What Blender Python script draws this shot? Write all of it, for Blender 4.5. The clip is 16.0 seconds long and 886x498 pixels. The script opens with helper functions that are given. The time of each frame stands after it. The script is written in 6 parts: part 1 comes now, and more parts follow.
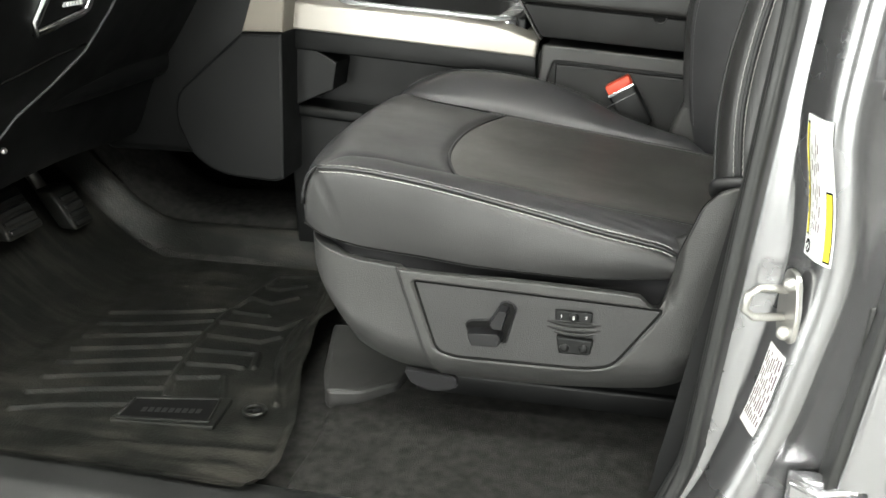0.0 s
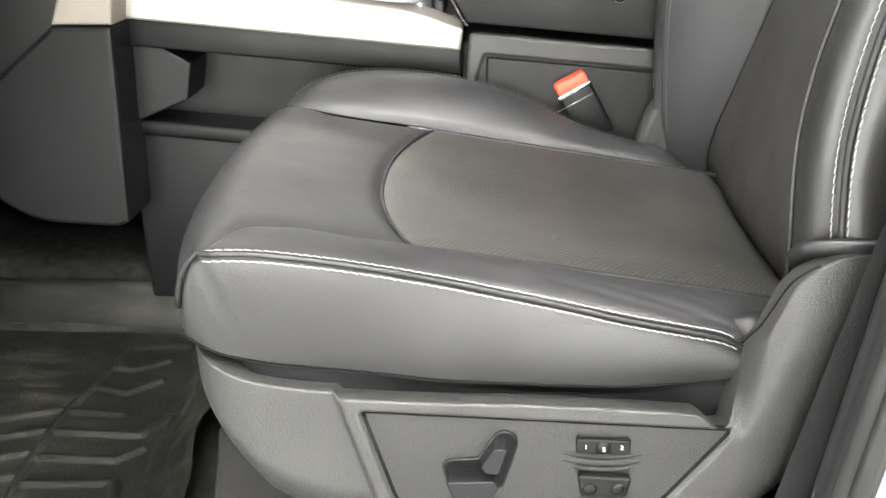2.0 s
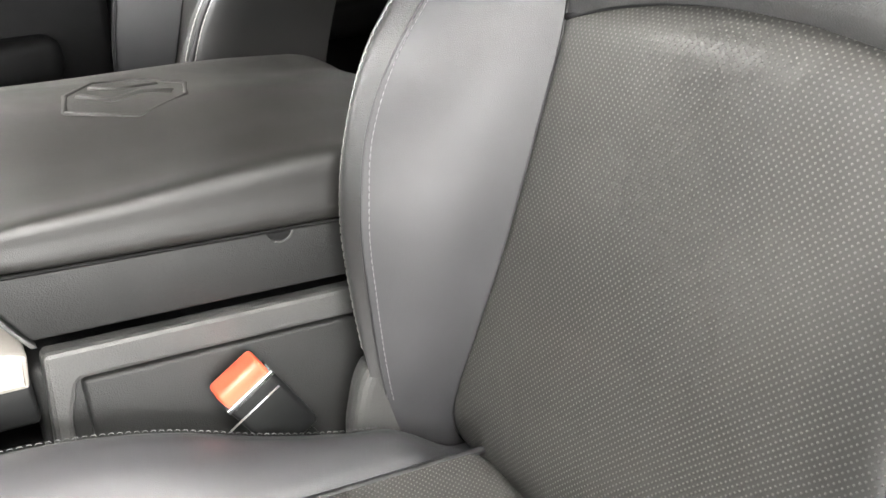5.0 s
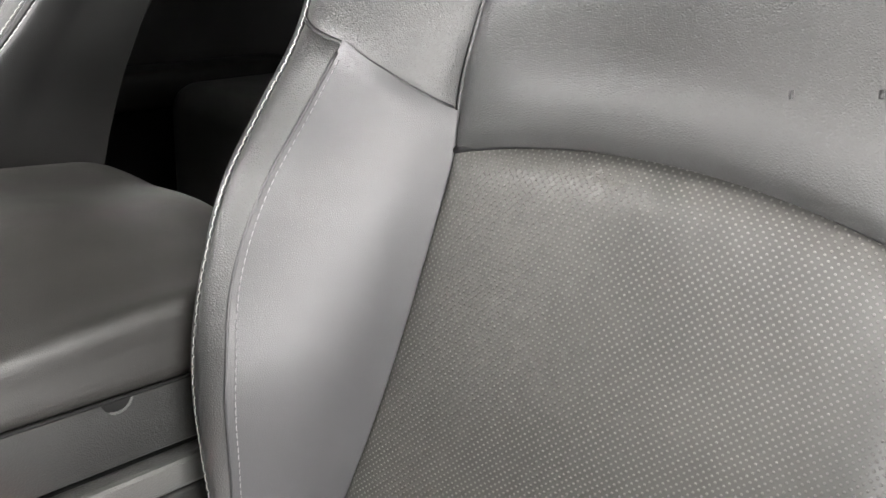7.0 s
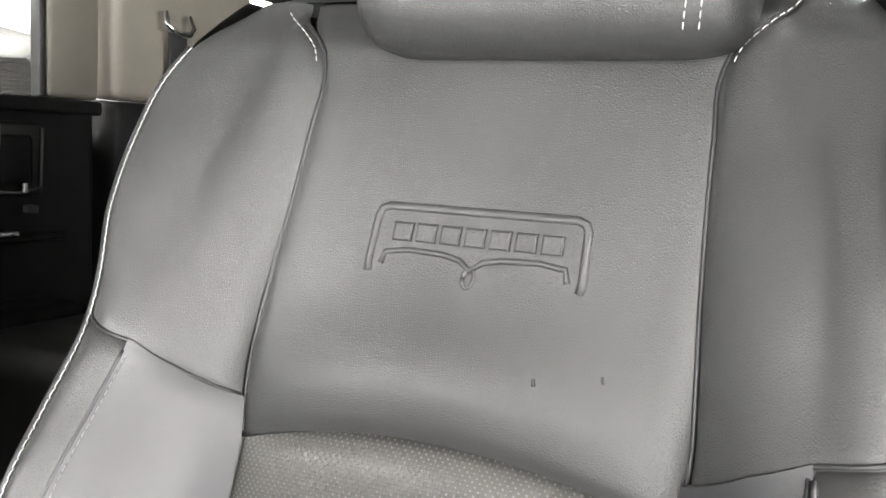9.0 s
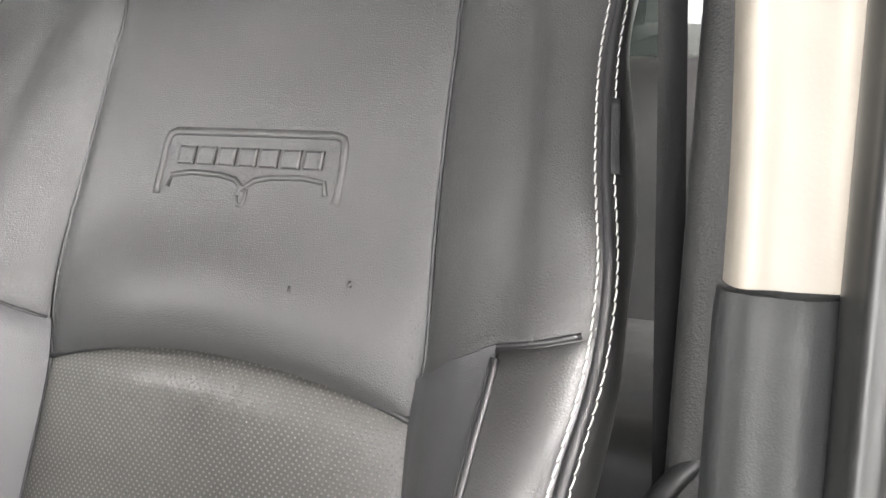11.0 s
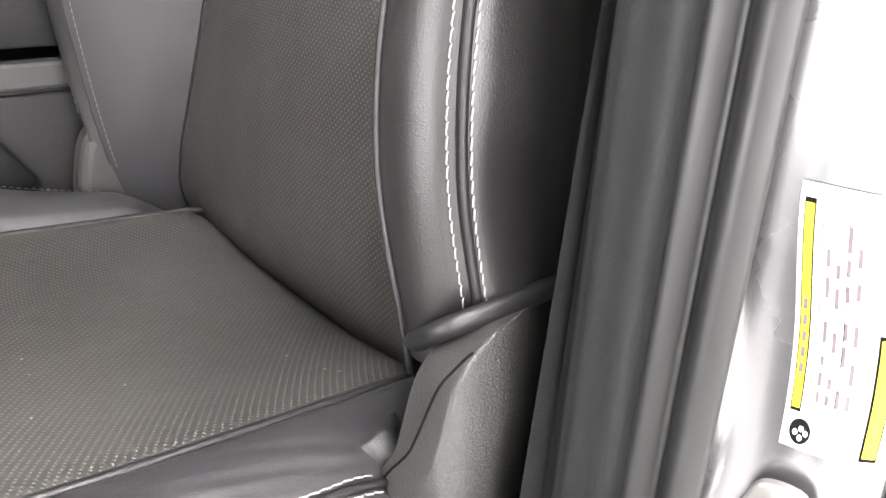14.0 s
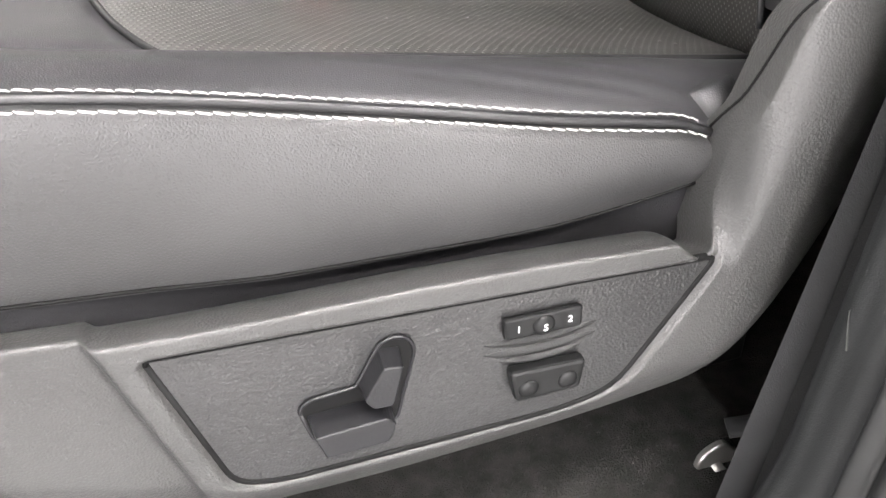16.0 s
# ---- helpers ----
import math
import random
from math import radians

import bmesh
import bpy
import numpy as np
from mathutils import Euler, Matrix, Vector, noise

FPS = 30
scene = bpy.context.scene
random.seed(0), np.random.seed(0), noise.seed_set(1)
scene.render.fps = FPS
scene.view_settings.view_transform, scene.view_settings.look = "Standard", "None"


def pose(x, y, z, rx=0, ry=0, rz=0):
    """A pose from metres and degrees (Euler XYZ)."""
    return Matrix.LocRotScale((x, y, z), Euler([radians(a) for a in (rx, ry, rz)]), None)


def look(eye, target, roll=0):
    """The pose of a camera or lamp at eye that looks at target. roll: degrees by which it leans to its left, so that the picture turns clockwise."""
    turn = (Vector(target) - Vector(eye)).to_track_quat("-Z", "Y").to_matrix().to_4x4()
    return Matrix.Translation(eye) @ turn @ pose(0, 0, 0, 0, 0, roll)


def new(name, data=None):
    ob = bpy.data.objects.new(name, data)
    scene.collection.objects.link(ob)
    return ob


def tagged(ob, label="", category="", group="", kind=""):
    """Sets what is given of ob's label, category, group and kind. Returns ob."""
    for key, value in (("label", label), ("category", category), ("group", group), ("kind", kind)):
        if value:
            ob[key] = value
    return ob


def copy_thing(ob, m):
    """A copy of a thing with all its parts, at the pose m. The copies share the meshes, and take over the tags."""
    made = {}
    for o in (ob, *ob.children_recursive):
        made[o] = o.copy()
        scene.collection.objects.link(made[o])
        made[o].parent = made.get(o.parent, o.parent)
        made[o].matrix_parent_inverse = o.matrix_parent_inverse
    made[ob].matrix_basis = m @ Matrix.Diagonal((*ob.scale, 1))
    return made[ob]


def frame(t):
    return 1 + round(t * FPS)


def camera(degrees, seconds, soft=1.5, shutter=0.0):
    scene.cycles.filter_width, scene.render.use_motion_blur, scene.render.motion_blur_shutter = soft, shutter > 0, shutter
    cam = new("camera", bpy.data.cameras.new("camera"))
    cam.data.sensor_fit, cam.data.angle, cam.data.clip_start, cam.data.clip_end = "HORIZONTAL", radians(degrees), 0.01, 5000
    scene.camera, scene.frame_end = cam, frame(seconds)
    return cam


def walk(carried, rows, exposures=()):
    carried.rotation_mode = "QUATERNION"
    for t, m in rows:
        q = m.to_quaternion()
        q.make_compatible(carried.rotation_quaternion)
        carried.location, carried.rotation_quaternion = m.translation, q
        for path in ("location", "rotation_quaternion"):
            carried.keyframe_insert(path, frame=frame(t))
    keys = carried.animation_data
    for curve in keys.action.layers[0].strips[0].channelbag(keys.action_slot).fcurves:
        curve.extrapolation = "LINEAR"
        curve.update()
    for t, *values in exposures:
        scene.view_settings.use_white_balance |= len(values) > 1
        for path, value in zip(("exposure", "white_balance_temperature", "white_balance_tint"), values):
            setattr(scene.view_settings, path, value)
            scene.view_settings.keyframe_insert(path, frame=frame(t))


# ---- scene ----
cam = camera(54.8, 16.0)
PATH = [
    (0, (-0.057, -0.008, 1.394), (-0.493, 1.796, 0.649), -0.5),
    (0.5, (-0.134, 0.031, 1.402), (-0.485, 1.85, 0.647), -0.5),
    (1, (-0.185, 0.145, 1.388), (-0.431, 1.975, 0.618), -0.2),
    (1.5, (-0.207, 0.27, 1.359), (-0.36, 2.103, 0.573), -0.2),
    (2, (-0.225, 0.332, 1.372), (-0.298, 2.156, 0.556), -0.1),
    (2.5, (-0.244, 0.431, 1.409), (-0.243, 2.24, 0.557), 0.2),
    (3, (-0.258, 0.536, 1.445), (-0.086, 2.318, 0.553), -0.2),
    (3.5, (-0.236, 0.679, 1.481), (0.136, 2.416, 0.562), -0.4),
    (4, (-0.261, 0.783, 1.497), (0.426, 2.451, 0.632), 0.1),
    (4.2, (-0.261, 0.801, 1.486), (0.489, 2.464, 0.667), -0.7),
    (6.3, (-0.287, 0.945, 1.515), (0.993, 2.233, 0.676), 1.8),
    (6.5, (-0.29, 0.965, 1.52), (1.045, 2.232, 0.737), 2.8),
    (7, (-0.302, 1.002, 1.522), (1.187, 2.135, 0.814), 3.6),
    (7.5, (-0.311, 1.003, 1.563), (1.249, 2.086, 0.936), 3.1),
    (8, (-0.303, 1.024, 1.58), (1.378, 2.02, 1.152), 3.6),
    (8.5, (-0.31, 1.003, 1.59), (1.454, 1.897, 1.294), 3.5),
    (9, (-0.323, 0.974, 1.587), (1.48, 1.81, 1.356), 2.9),
    (9.2, (-0.325, 0.954, 1.585), (1.487, 1.771, 1.365), 2.7),
    (11.3, (-0.27, 0.801, 1.546), (1.504, 1.661, 1.212), 0.6),
    (11.5, (-0.261, 0.786, 1.531), (1.48, 1.71, 1.192), 0.4),
    (12, (-0.256, 0.745, 1.483), (1.375, 1.816, 1.044), -0.0),
    (12.5, (-0.235, 0.711, 1.436), (1.225, 1.942, 0.841), -1.0),
    (13, (-0.207, 0.686, 1.432), (1.064, 2.014, 0.644), -1.2),
    (13.5, (-0.204, 0.66, 1.389), (0.979, 2.022, 0.526), -1.1),
    (14, (-0.21, 0.631, 1.348), (0.904, 2.028, 0.447), -0.9),
    (14.5, (-0.22, 0.614, 1.295), (0.784, 2.072, 0.365), -1.8),
    (15, (-0.245, 0.602, 1.247), (0.609, 2.129, 0.278), -1.1),
    (15.5, (-0.266, 0.592, 1.233), (0.377, 2.156, 0.164), -0.8),
    (16, (-0.265, 0.585, 1.23), (0.206, 2.164, 0.096), -1.4),
]
walk(cam, [(t, look(eye, target, roll)) for t, eye, target, roll in PATH],
     [(0, -0.35, 6500, 3), (0.8, 0.3, 6500, 5), (1.5, 0.52, 6500, 7), (2.5, 0.77, 6500, 8), (3.5, 1.22, 6500, 9), (4.2, 1.52, 6500, 9), (5.2, 1.5, 6500, 9), (7, 1.4, 6500, 10), (9, 1.4, 6500, 9),
      (10.5, 1.35, 6500, 11), (12.5, 1.15, 6500, 13), (14, 0.86, 6450, 14), (15, 0.84, 6450, 14), (16, 0.72, 6450, 14)])


# ---- world and light ----
world = bpy.data.worlds.new("world")
scene.world = world
world.use_nodes = True
world.node_tree.nodes["Background"].inputs[0].default_value = (0.9, 0.95, 1.0, 1)
world.node_tree.nodes["Background"].inputs[1].default_value = 0.01
TUBE_POWER = 70.0
# two unseen area lamps added as fill light, before the truck and beside it
def fill_light(x, y, z, turn, energy):
    fill_area = bpy.data.lights.new("fill_light", "AREA")
    fill_area.shape, fill_area.size, fill_area.size_y, fill_area.energy = "RECTANGLE", 5.0, 3.0, energy
    fill_area.color = (1.0, 0.985, 0.965)
    new("fill_light", fill_area).matrix_world = pose(x, y, z, 90, 0, turn)


fill_light(-0.6, -5.05, 1.55, 0, 500.0)
fill_light(-6.05, 0.6, 1.55, -90, 660.0)


# ---- materials ----
def bsdf_of(name, base, rough, metal=0.0):
    m = bpy.data.materials.new(name)
    m.use_nodes = True
    b = m.node_tree.nodes["Principled BSDF"]
    b.inputs["Base Color"].default_value = (*base, 1)
    b.inputs["Roughness"].default_value = rough
    b.inputs["Metallic"].default_value = metal
    return m, m.node_tree.nodes, m.node_tree.links, b


def noise_node(nt, scale, detail=3.0, coord="Object"):
    tc = nt.nodes.new("ShaderNodeTexCoord")
    n = nt.nodes.new("ShaderNodeTexNoise")
    n.inputs["Scale"].default_value = scale
    n.inputs["Detail"].default_value = detail
    nt.links.new(tc.outputs[coord], n.inputs["Vector"])
    return n


def vary(m, b, base, amount, scale):
    """Blend the base colour between a darker and a lighter tone in large soft stains."""
    nt = m.node_tree
    n = noise_node(nt, scale, 4)
    ramp = nt.nodes.new("ShaderNodeValToRGB")
    ramp.color_ramp.elements[0].position, ramp.color_ramp.elements[1].position = 0.3, 0.7
    ramp.color_ramp.elements[0].color = (*[c * (1 - amount) for c in base], 1)
    ramp.color_ramp.elements[1].color = (*[c * (1 + amount) for c in base], 1)
    nt.links.new(n.outputs["Fac"], ramp.inputs["Fac"])
    nt.links.new(ramp.outputs["Color"], b.inputs["Base Color"])
    return ramp


def rough_vary(m, b, lo, hi, scale):
    nt = m.node_tree
    n = noise_node(nt, scale, 5)
    mr = nt.nodes.new("ShaderNodeMapRange")
    mr.inputs["From Min"].default_value, mr.inputs["From Max"].default_value = 0.3, 0.7
    mr.inputs["To Min"].default_value, mr.inputs["To Max"].default_value = lo, hi
    nt.links.new(n.outputs["Fac"], mr.inputs["Value"])
    nt.links.new(mr.outputs["Result"], b.inputs["Roughness"])


def bump(m, b, source, strength, distance, normal=None):
    nt = m.node_tree
    k = nt.nodes.new("ShaderNodeBump")
    k.inputs["Strength"].default_value, k.inputs["Distance"].default_value = strength, distance
    nt.links.new(source, k.inputs["Height"])
    if normal:
        nt.links.new(normal, k.inputs["Normal"])
    nt.links.new(k.outputs["Normal"], b.inputs["Normal"])
    return k.outputs["Normal"]


def voronoi(nt, scale, feature="F1"):
    tc = nt.nodes.new("ShaderNodeTexCoord")
    v = nt.nodes.new("ShaderNodeTexVoronoi")
    v.feature = feature
    v.inputs["Scale"].default_value = scale
    nt.links.new(tc.outputs["Object"], v.inputs["Vector"])
    return v


def leather(name, base, lo, hi, grain=420, depth=0.0005):
    m, nodes, links, b = bsdf_of(name, base, 0.45)
    vary(m, b, base, 0.18, 9)
    rough_vary(m, b, lo, hi, 14)
    soft = bump(m, b, noise_node(m.node_tree, 22, 3).outputs["Fac"], 0.16, 0.004)
    bump(m, b, voronoi(m.node_tree, grain, "DISTANCE_TO_EDGE").outputs["Distance"], 0.6, depth, soft)
    b.inputs["Specular IOR Level"].default_value = 0.6
    return m


def perforated(name, base, lo, hi):
    """Leather pierced with a staggered lattice of small holes, laid out in metres."""
    m, nodes, links, b = bsdf_of(name, base, 0.5)
    nt = m.node_tree
    rough_vary(m, b, lo, hi, 12)
    uv = nodes.new("ShaderNodeTexCoord")
    a, c = 0.0050, 0.0054
    dists = []
    for off in ((0, 0, 0), (0.5, 0.5, 0)):
        sc = nodes.new("ShaderNodeVectorMath")
        sc.operation = "MULTIPLY_ADD"
        sc.inputs[1].default_value = (1 / a, 1 / c, 0)
        sc.inputs[2].default_value = off
        links.new(uv.outputs["UV"], sc.inputs[0])
        fr = nodes.new("ShaderNodeVectorMath")
        fr.operation = "FRACTION"
        links.new(sc.outputs[0], fr.inputs[0])
        di = nodes.new("ShaderNodeVectorMath")
        di.operation = "DISTANCE"
        di.inputs[1].default_value = (0.5, 0.5, 0)
        links.new(fr.outputs[0], di.inputs[0])
        dists.append(di.outputs["Value"])
    mi = nodes.new("ShaderNodeMath")
    mi.operation = "MINIMUM"
    links.new(dists[0], mi.inputs[0]), links.new(dists[1], mi.inputs[1])
    hole = nodes.new("ShaderNodeMapRange")
    hole.inputs["From Min"].default_value, hole.inputs["From Max"].default_value = 0.09, 0.18
    links.new(mi.outputs[0], hole.inputs["Value"])
    big = vary(m, b, base, 0.22, 7)
    mix = nodes.new("ShaderNodeMix")
    mix.data_type = "RGBA"
    mix.inputs["A"].default_value = (0.104, 0.102, 0.095, 1)
    links.new(big.outputs["Color"], mix.inputs["B"])
    links.new(hole.outputs["Result"], mix.inputs["Factor"])
    links.new(mix.outputs["Result"], b.inputs["Base Color"])
    soft = bump(m, b, noise_node(nt, 25, 3).outputs["Fac"], 0.3, 0.004)
    bump(m, b, hole.outputs["Result"], 0.6, 0.0007, soft)
    b.inputs["Specular IOR Level"].default_value = 0.6
    return m


def grained(name, base, lo, hi, scale=520, depth=0.0006, strength=0.6, amount=0.12):
    m, nodes, links, b = bsdf_of(name, base, 0.5)
    vary(m, b, base, amount, 11)
    rough_vary(m, b, lo, hi, 18)
    n = noise_node(m.node_tree, scale, 2)
    bump(m, b, n.outputs["Fac"], strength, depth)
    return m


def pebbled(name, base, lo, hi, scale, depth):
    """Moulded plastic with a fine pebble grain."""
    m, nodes, links, b = bsdf_of(name, base, 0.45)
    vary(m, b, base, 0.12, 13)
    rough_vary(m, b, lo, hi, 20)
    soft = bump(m, b, noise_node(m.node_tree, scale * 0.5, 2).outputs["Fac"], 0.4, depth)
    bump(m, b, voronoi(m.node_tree, scale, "F1").outputs["Distance"], 0.6, depth, soft)
    return m


def carpet_like(name, base):
    m, nodes, links, b = bsdf_of(name, base, 0.95)
    vary(m, b, base, 0.4, 60)
    n = noise_node(m.node_tree, 700, 3)
    bump(m, b, n.outputs["Fac"], 1.0, 0.003)
    return m


def dusty_rubber(name, base, dust):
    """Moulded rubber with grey-brown dust in drifts and scuffed streaks."""
    m, nodes, links, b = bsdf_of(name, base, 0.5)
    nt = m.node_tree
    rough_vary(m, b, 0.34, 0.6, 30)
    drift = noise_node(nt, 9, 5)
    tc, mp, streak = nodes.new("ShaderNodeTexCoord"), nodes.new("ShaderNodeMapping"), nodes.new("ShaderNodeTexNoise")
    mp.inputs["Scale"].default_value = (8, 60, 8)
    streak.inputs["Scale"].default_value, streak.inputs["Detail"].default_value = 1.0, 5
    links.new(tc.outputs["Object"], mp.inputs["Vector"])
    links.new(mp.outputs["Vector"], streak.inputs["Vector"])
    both = nodes.new("ShaderNodeMath")
    both.operation = "MULTIPLY"
    links.new(drift.outputs["Fac"], both.inputs[0])
    links.new(streak.outputs["Fac"], both.inputs[1])
    amount = nodes.new("ShaderNodeMapRange")
    amount.inputs["From Min"].default_value, amount.inputs["From Max"].default_value = 0.22, 0.42
    links.new(both.outputs[0], amount.inputs["Value"])
    mix = nodes.new("ShaderNodeMix")
    mix.data_type = "RGBA"
    mix.inputs["A"].default_value, mix.inputs["B"].default_value = (*base, 1), (*dust, 1)
    links.new(amount.outputs["Result"], mix.inputs["Factor"])
    links.new(mix.outputs["Result"], b.inputs["Base Color"])
    bump(m, b, noise_node(nt, 260, 2).outputs["Fac"], 0.8, 0.0008)
    return m


def painted_metal(name, base, lo, hi, metal=0.75):
    m, nodes, links, b = bsdf_of(name, base, 0.3, metal)
    vary(m, b, base, 0.06, 5)
    rough_vary(m, b, lo, hi, 8)
    b.inputs["Coat Weight"].default_value = 0.5
    b.inputs["Coat Roughness"].default_value = 0.12
    return m


LEATHER = leather("black_leather", (0.027, 0.027, 0.027), 0.37, 0.49, 560, 0.0006)
LEATHER_SMOOTH = leather("black_leather_smooth", (0.029, 0.029, 0.031), 0.38, 0.49, 800, 0.0003)
# glossy from wear; base also darkened for the shade beside the pillar
LEATHER_WORN_SHADED = leather("worn_shaded_leather", (0.016, 0.0157, 0.0157), 0.32, 0.41, 520, 0.0003)
LEATHER_WORN_SHADED.node_tree.nodes["Principled BSDF"].inputs["Specular IOR Level"].default_value = 0.85
LEATHER_EDGE = leather("black_leather_rolled", (0.012, 0.012, 0.013), 0.4, 0.5, 600, 0.0003)
PERF = perforated("perforated_leather", (0.037, 0.036, 0.0335), 0.38, 0.51)
FABRIC = grained("black_woven_skirt", (0.014, 0.014, 0.015), 0.7, 0.9, 1200, 0.0006)
PLASTIC = pebbled("grey_grained_plastic", (0.040, 0.040, 0.039), 0.42, 0.53, 700, 0.0004)
PLASTIC_PLATE = pebbled("dark_plate_plastic", (0.013, 0.013, 0.0132), 0.33, 0.44, 560, 0.0005)
PLASTIC_PLATE.node_tree.nodes["Principled BSDF"].inputs["Specular IOR Level"].default_value = 0.72
PLASTIC_DARK = pebbled("dark_grained_plastic", (0.013, 0.0132, 0.013), 0.44, 0.58, 900, 0.0003)
PLASTIC_BLACK = grained("black_smooth_plastic", (0.005, 0.0053, 0.0054), 0.38, 0.5, 300, 0.0002, 0.2)
TRIM_POST = pebbled("grey_pillar_plastic", (0.024, 0.0252, 0.0252), 0.46, 0.58, 900, 0.00016)
BEIGE = grained("cream_plastic", (0.20, 0.181, 0.152), 0.5, 0.6, 500, 0.0004, 0.3, 0.05)
RUBBER = grained("black_rubber", (0.017, 0.0175, 0.0172), 0.36, 0.48, 90, 0.0004, 0.4, 0.25)
RUBBER_MAT = dusty_rubber("black_rubber_mat", (0.0085, 0.009, 0.008), (0.034, 0.0325, 0.028))
CARPET = carpet_like("charcoal_carpet", (0.027, 0.0265, 0.025))
SILVER = painted_metal("silver_car_paint", (0.33, 0.33, 0.34), 0.20, 0.31, 0.88)
TRIM_SILVER = painted_metal("satin_silver_trim", (0.43, 0.405, 0.365), 0.34, 0.42, 0.5)
CHROME = bsdf_of("chrome", (0.85, 0.86, 0.87), 0.08, 1.0)[0]
# pale base stands in for the white reflections on the chrome tray rim
BRIGHT_TRIM = painted_metal("bright_satin_trim", (0.72, 0.73, 0.75), 0.22, 0.32, 0.7)
STEEL = painted_metal("zinc_steel", (0.55, 0.54, 0.52), 0.25, 0.4, 0.9)
THREAD = grained("pale_thread", (0.34, 0.34, 0.325), 0.6, 0.8, 900, 0.0004)
THREAD_DARK = grained("grey_thread", (0.16, 0.16, 0.16), 0.6, 0.8, 900, 0.0004)
RED = grained("red_plastic", (0.75, 0.09, 0.045), 0.35, 0.45, 300, 0.0002, 0.2, 0.05)
WEBBING = grained("charcoal_webbing", (0.019, 0.0195, 0.020), 0.6, 0.75, 900, 0.0006)
LABEL_WHITE = grained("white_label_paper", (0.78, 0.78, 0.77), 0.35, 0.45, 300, 0.0001, 0.1, 0.03)
LABEL_YELLOW = grained("yellow_label_ink", (0.78, 0.68, 0.03), 0.35, 0.45, 300, 0.0001, 0.1, 0.03)
INK = bsdf_of("black_ink", (0.006, 0.006, 0.006), 0.7)[0]
INK.node_tree.nodes["Principled BSDF"].inputs["Specular IOR Level"].default_value = 0.1
WHITE_INK = bsdf_of("white_ink", (0.8, 0.8, 0.8), 0.5)[0]
GREY_BLUE = grained("pale_grey_plastic", (0.075, 0.077, 0.078), 0.45, 0.6, 300, 0.0004)
# wall paint brightened for the north wall, so the far windows look lit
WALL_BRIGHTENED = grained("brightened_wall_paint", (0.75, 0.75, 0.74), 0.6, 0.8, 60, 0.0006, 0.3, 0.04)
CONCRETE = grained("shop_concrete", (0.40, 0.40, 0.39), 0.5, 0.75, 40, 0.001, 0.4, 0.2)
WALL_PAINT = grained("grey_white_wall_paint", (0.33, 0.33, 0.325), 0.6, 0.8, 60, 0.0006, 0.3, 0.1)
HEADLINER = carpet_like("grey_headliner", (0.22, 0.21, 0.195))
GLASS = bsdf_of("window_glass", (1, 1, 1), 0.0)[0]
GLASS.node_tree.nodes["Principled BSDF"].inputs["Transmission Weight"].default_value = 1.0
GLASS.node_tree.nodes["Principled BSDF"].inputs["IOR"].default_value = 1.45
TINTED = bsdf_of("tinted_glass", (0.05, 0.06, 0.055), 0.02)[0]
TINTED.node_tree.nodes["Principled BSDF"].inputs["Transmission Weight"].default_value = 0.6
LID_LEATHER = leather("charcoal_armrest_vinyl", (0.011, 0.0104, 0.0096), 0.40, 0.52, 700, 0.0003)
for m in (PLASTIC_DARK, PLASTIC_BLACK, TRIM_POST, RUBBER_MAT, WEBBING):
    m.node_tree.nodes["Principled BSDF"].inputs["Specular IOR Level"].default_value = 0.28
for m in (FABRIC, CARPET):
    m.node_tree.nodes["Principled BSDF"].inputs["Specular IOR Level"].default_value = 0.15
DOOR_BLACK = grained("matt_black_plastic", (0.006, 0.006, 0.0065), 0.55, 0.7, 500, 0.0003, 0.3)
DOOR_BLACK.node_tree.nodes["Principled BSDF"].inputs["Specular IOR Level"].default_value = 0.25
LAMP = bpy.data.materials.new("lamp_diffuser")
LAMP.use_nodes = True
LAMP.node_tree.nodes["Principled BSDF"].inputs["Emission Color"].default_value = (1.0, 0.97, 0.93, 1)
LAMP.node_tree.nodes["Principled BSDF"].inputs["Emission Strength"].default_value = TUBE_POWER


# ---- building helpers ----
def thing(name, at=(0, 0, 0), label="", category="", group="", kind=""):
    ob = new(name)
    ob.location = at
    ob.empty_display_size = 0.05
    tagged(ob, label, category, group, kind)
    return ob


def adopt(ob, parent, label=""):
    if parent is not None:
        ob.parent = parent
        ob.matrix_parent_inverse = Matrix.Translation(-parent.location)
    if label:
        ob["label"] = label
    return ob


def mesh_ob(name, verts, faces, mat, parent=None, label="", smooth=True, uvs=None):
    me = bpy.data.meshes.new(name)
    me.from_pydata([tuple(map(float, v)) for v in verts], [], faces)
    if uvs is not None:
        lay = me.uv_layers.new(name="UVMap")
        idx = np.empty(len(me.loops), dtype=np.int32)
        me.loops.foreach_get("vertex_index", idx)
        lay.data.foreach_set("uv", np.asarray(uvs, dtype=np.float32)[idx].ravel())
    me.materials.append(mat)
    me.polygons.foreach_set("use_smooth", [smooth] * len(me.polygons))
    me.update()
    return adopt(new(name, me), parent, label)


def part(name, bm, mat, parent=None, label="", smooth=True):
    me = bpy.data.meshes.new(name)
    bmesh.ops.recalc_face_normals(bm, faces=bm.faces)
    bm.to_mesh(me)
    bm.free()
    me.materials.append(mat)
    me.polygons.foreach_set("use_smooth", [smooth] * len(me.polygons))
    me.update()
    return adopt(new(name, me), parent, label)


def grid_points(fn, ns, nt):
    return np.array([[fn(i / ns, j / nt) for j in range(nt + 1)] for i in range(ns + 1)], dtype=float)


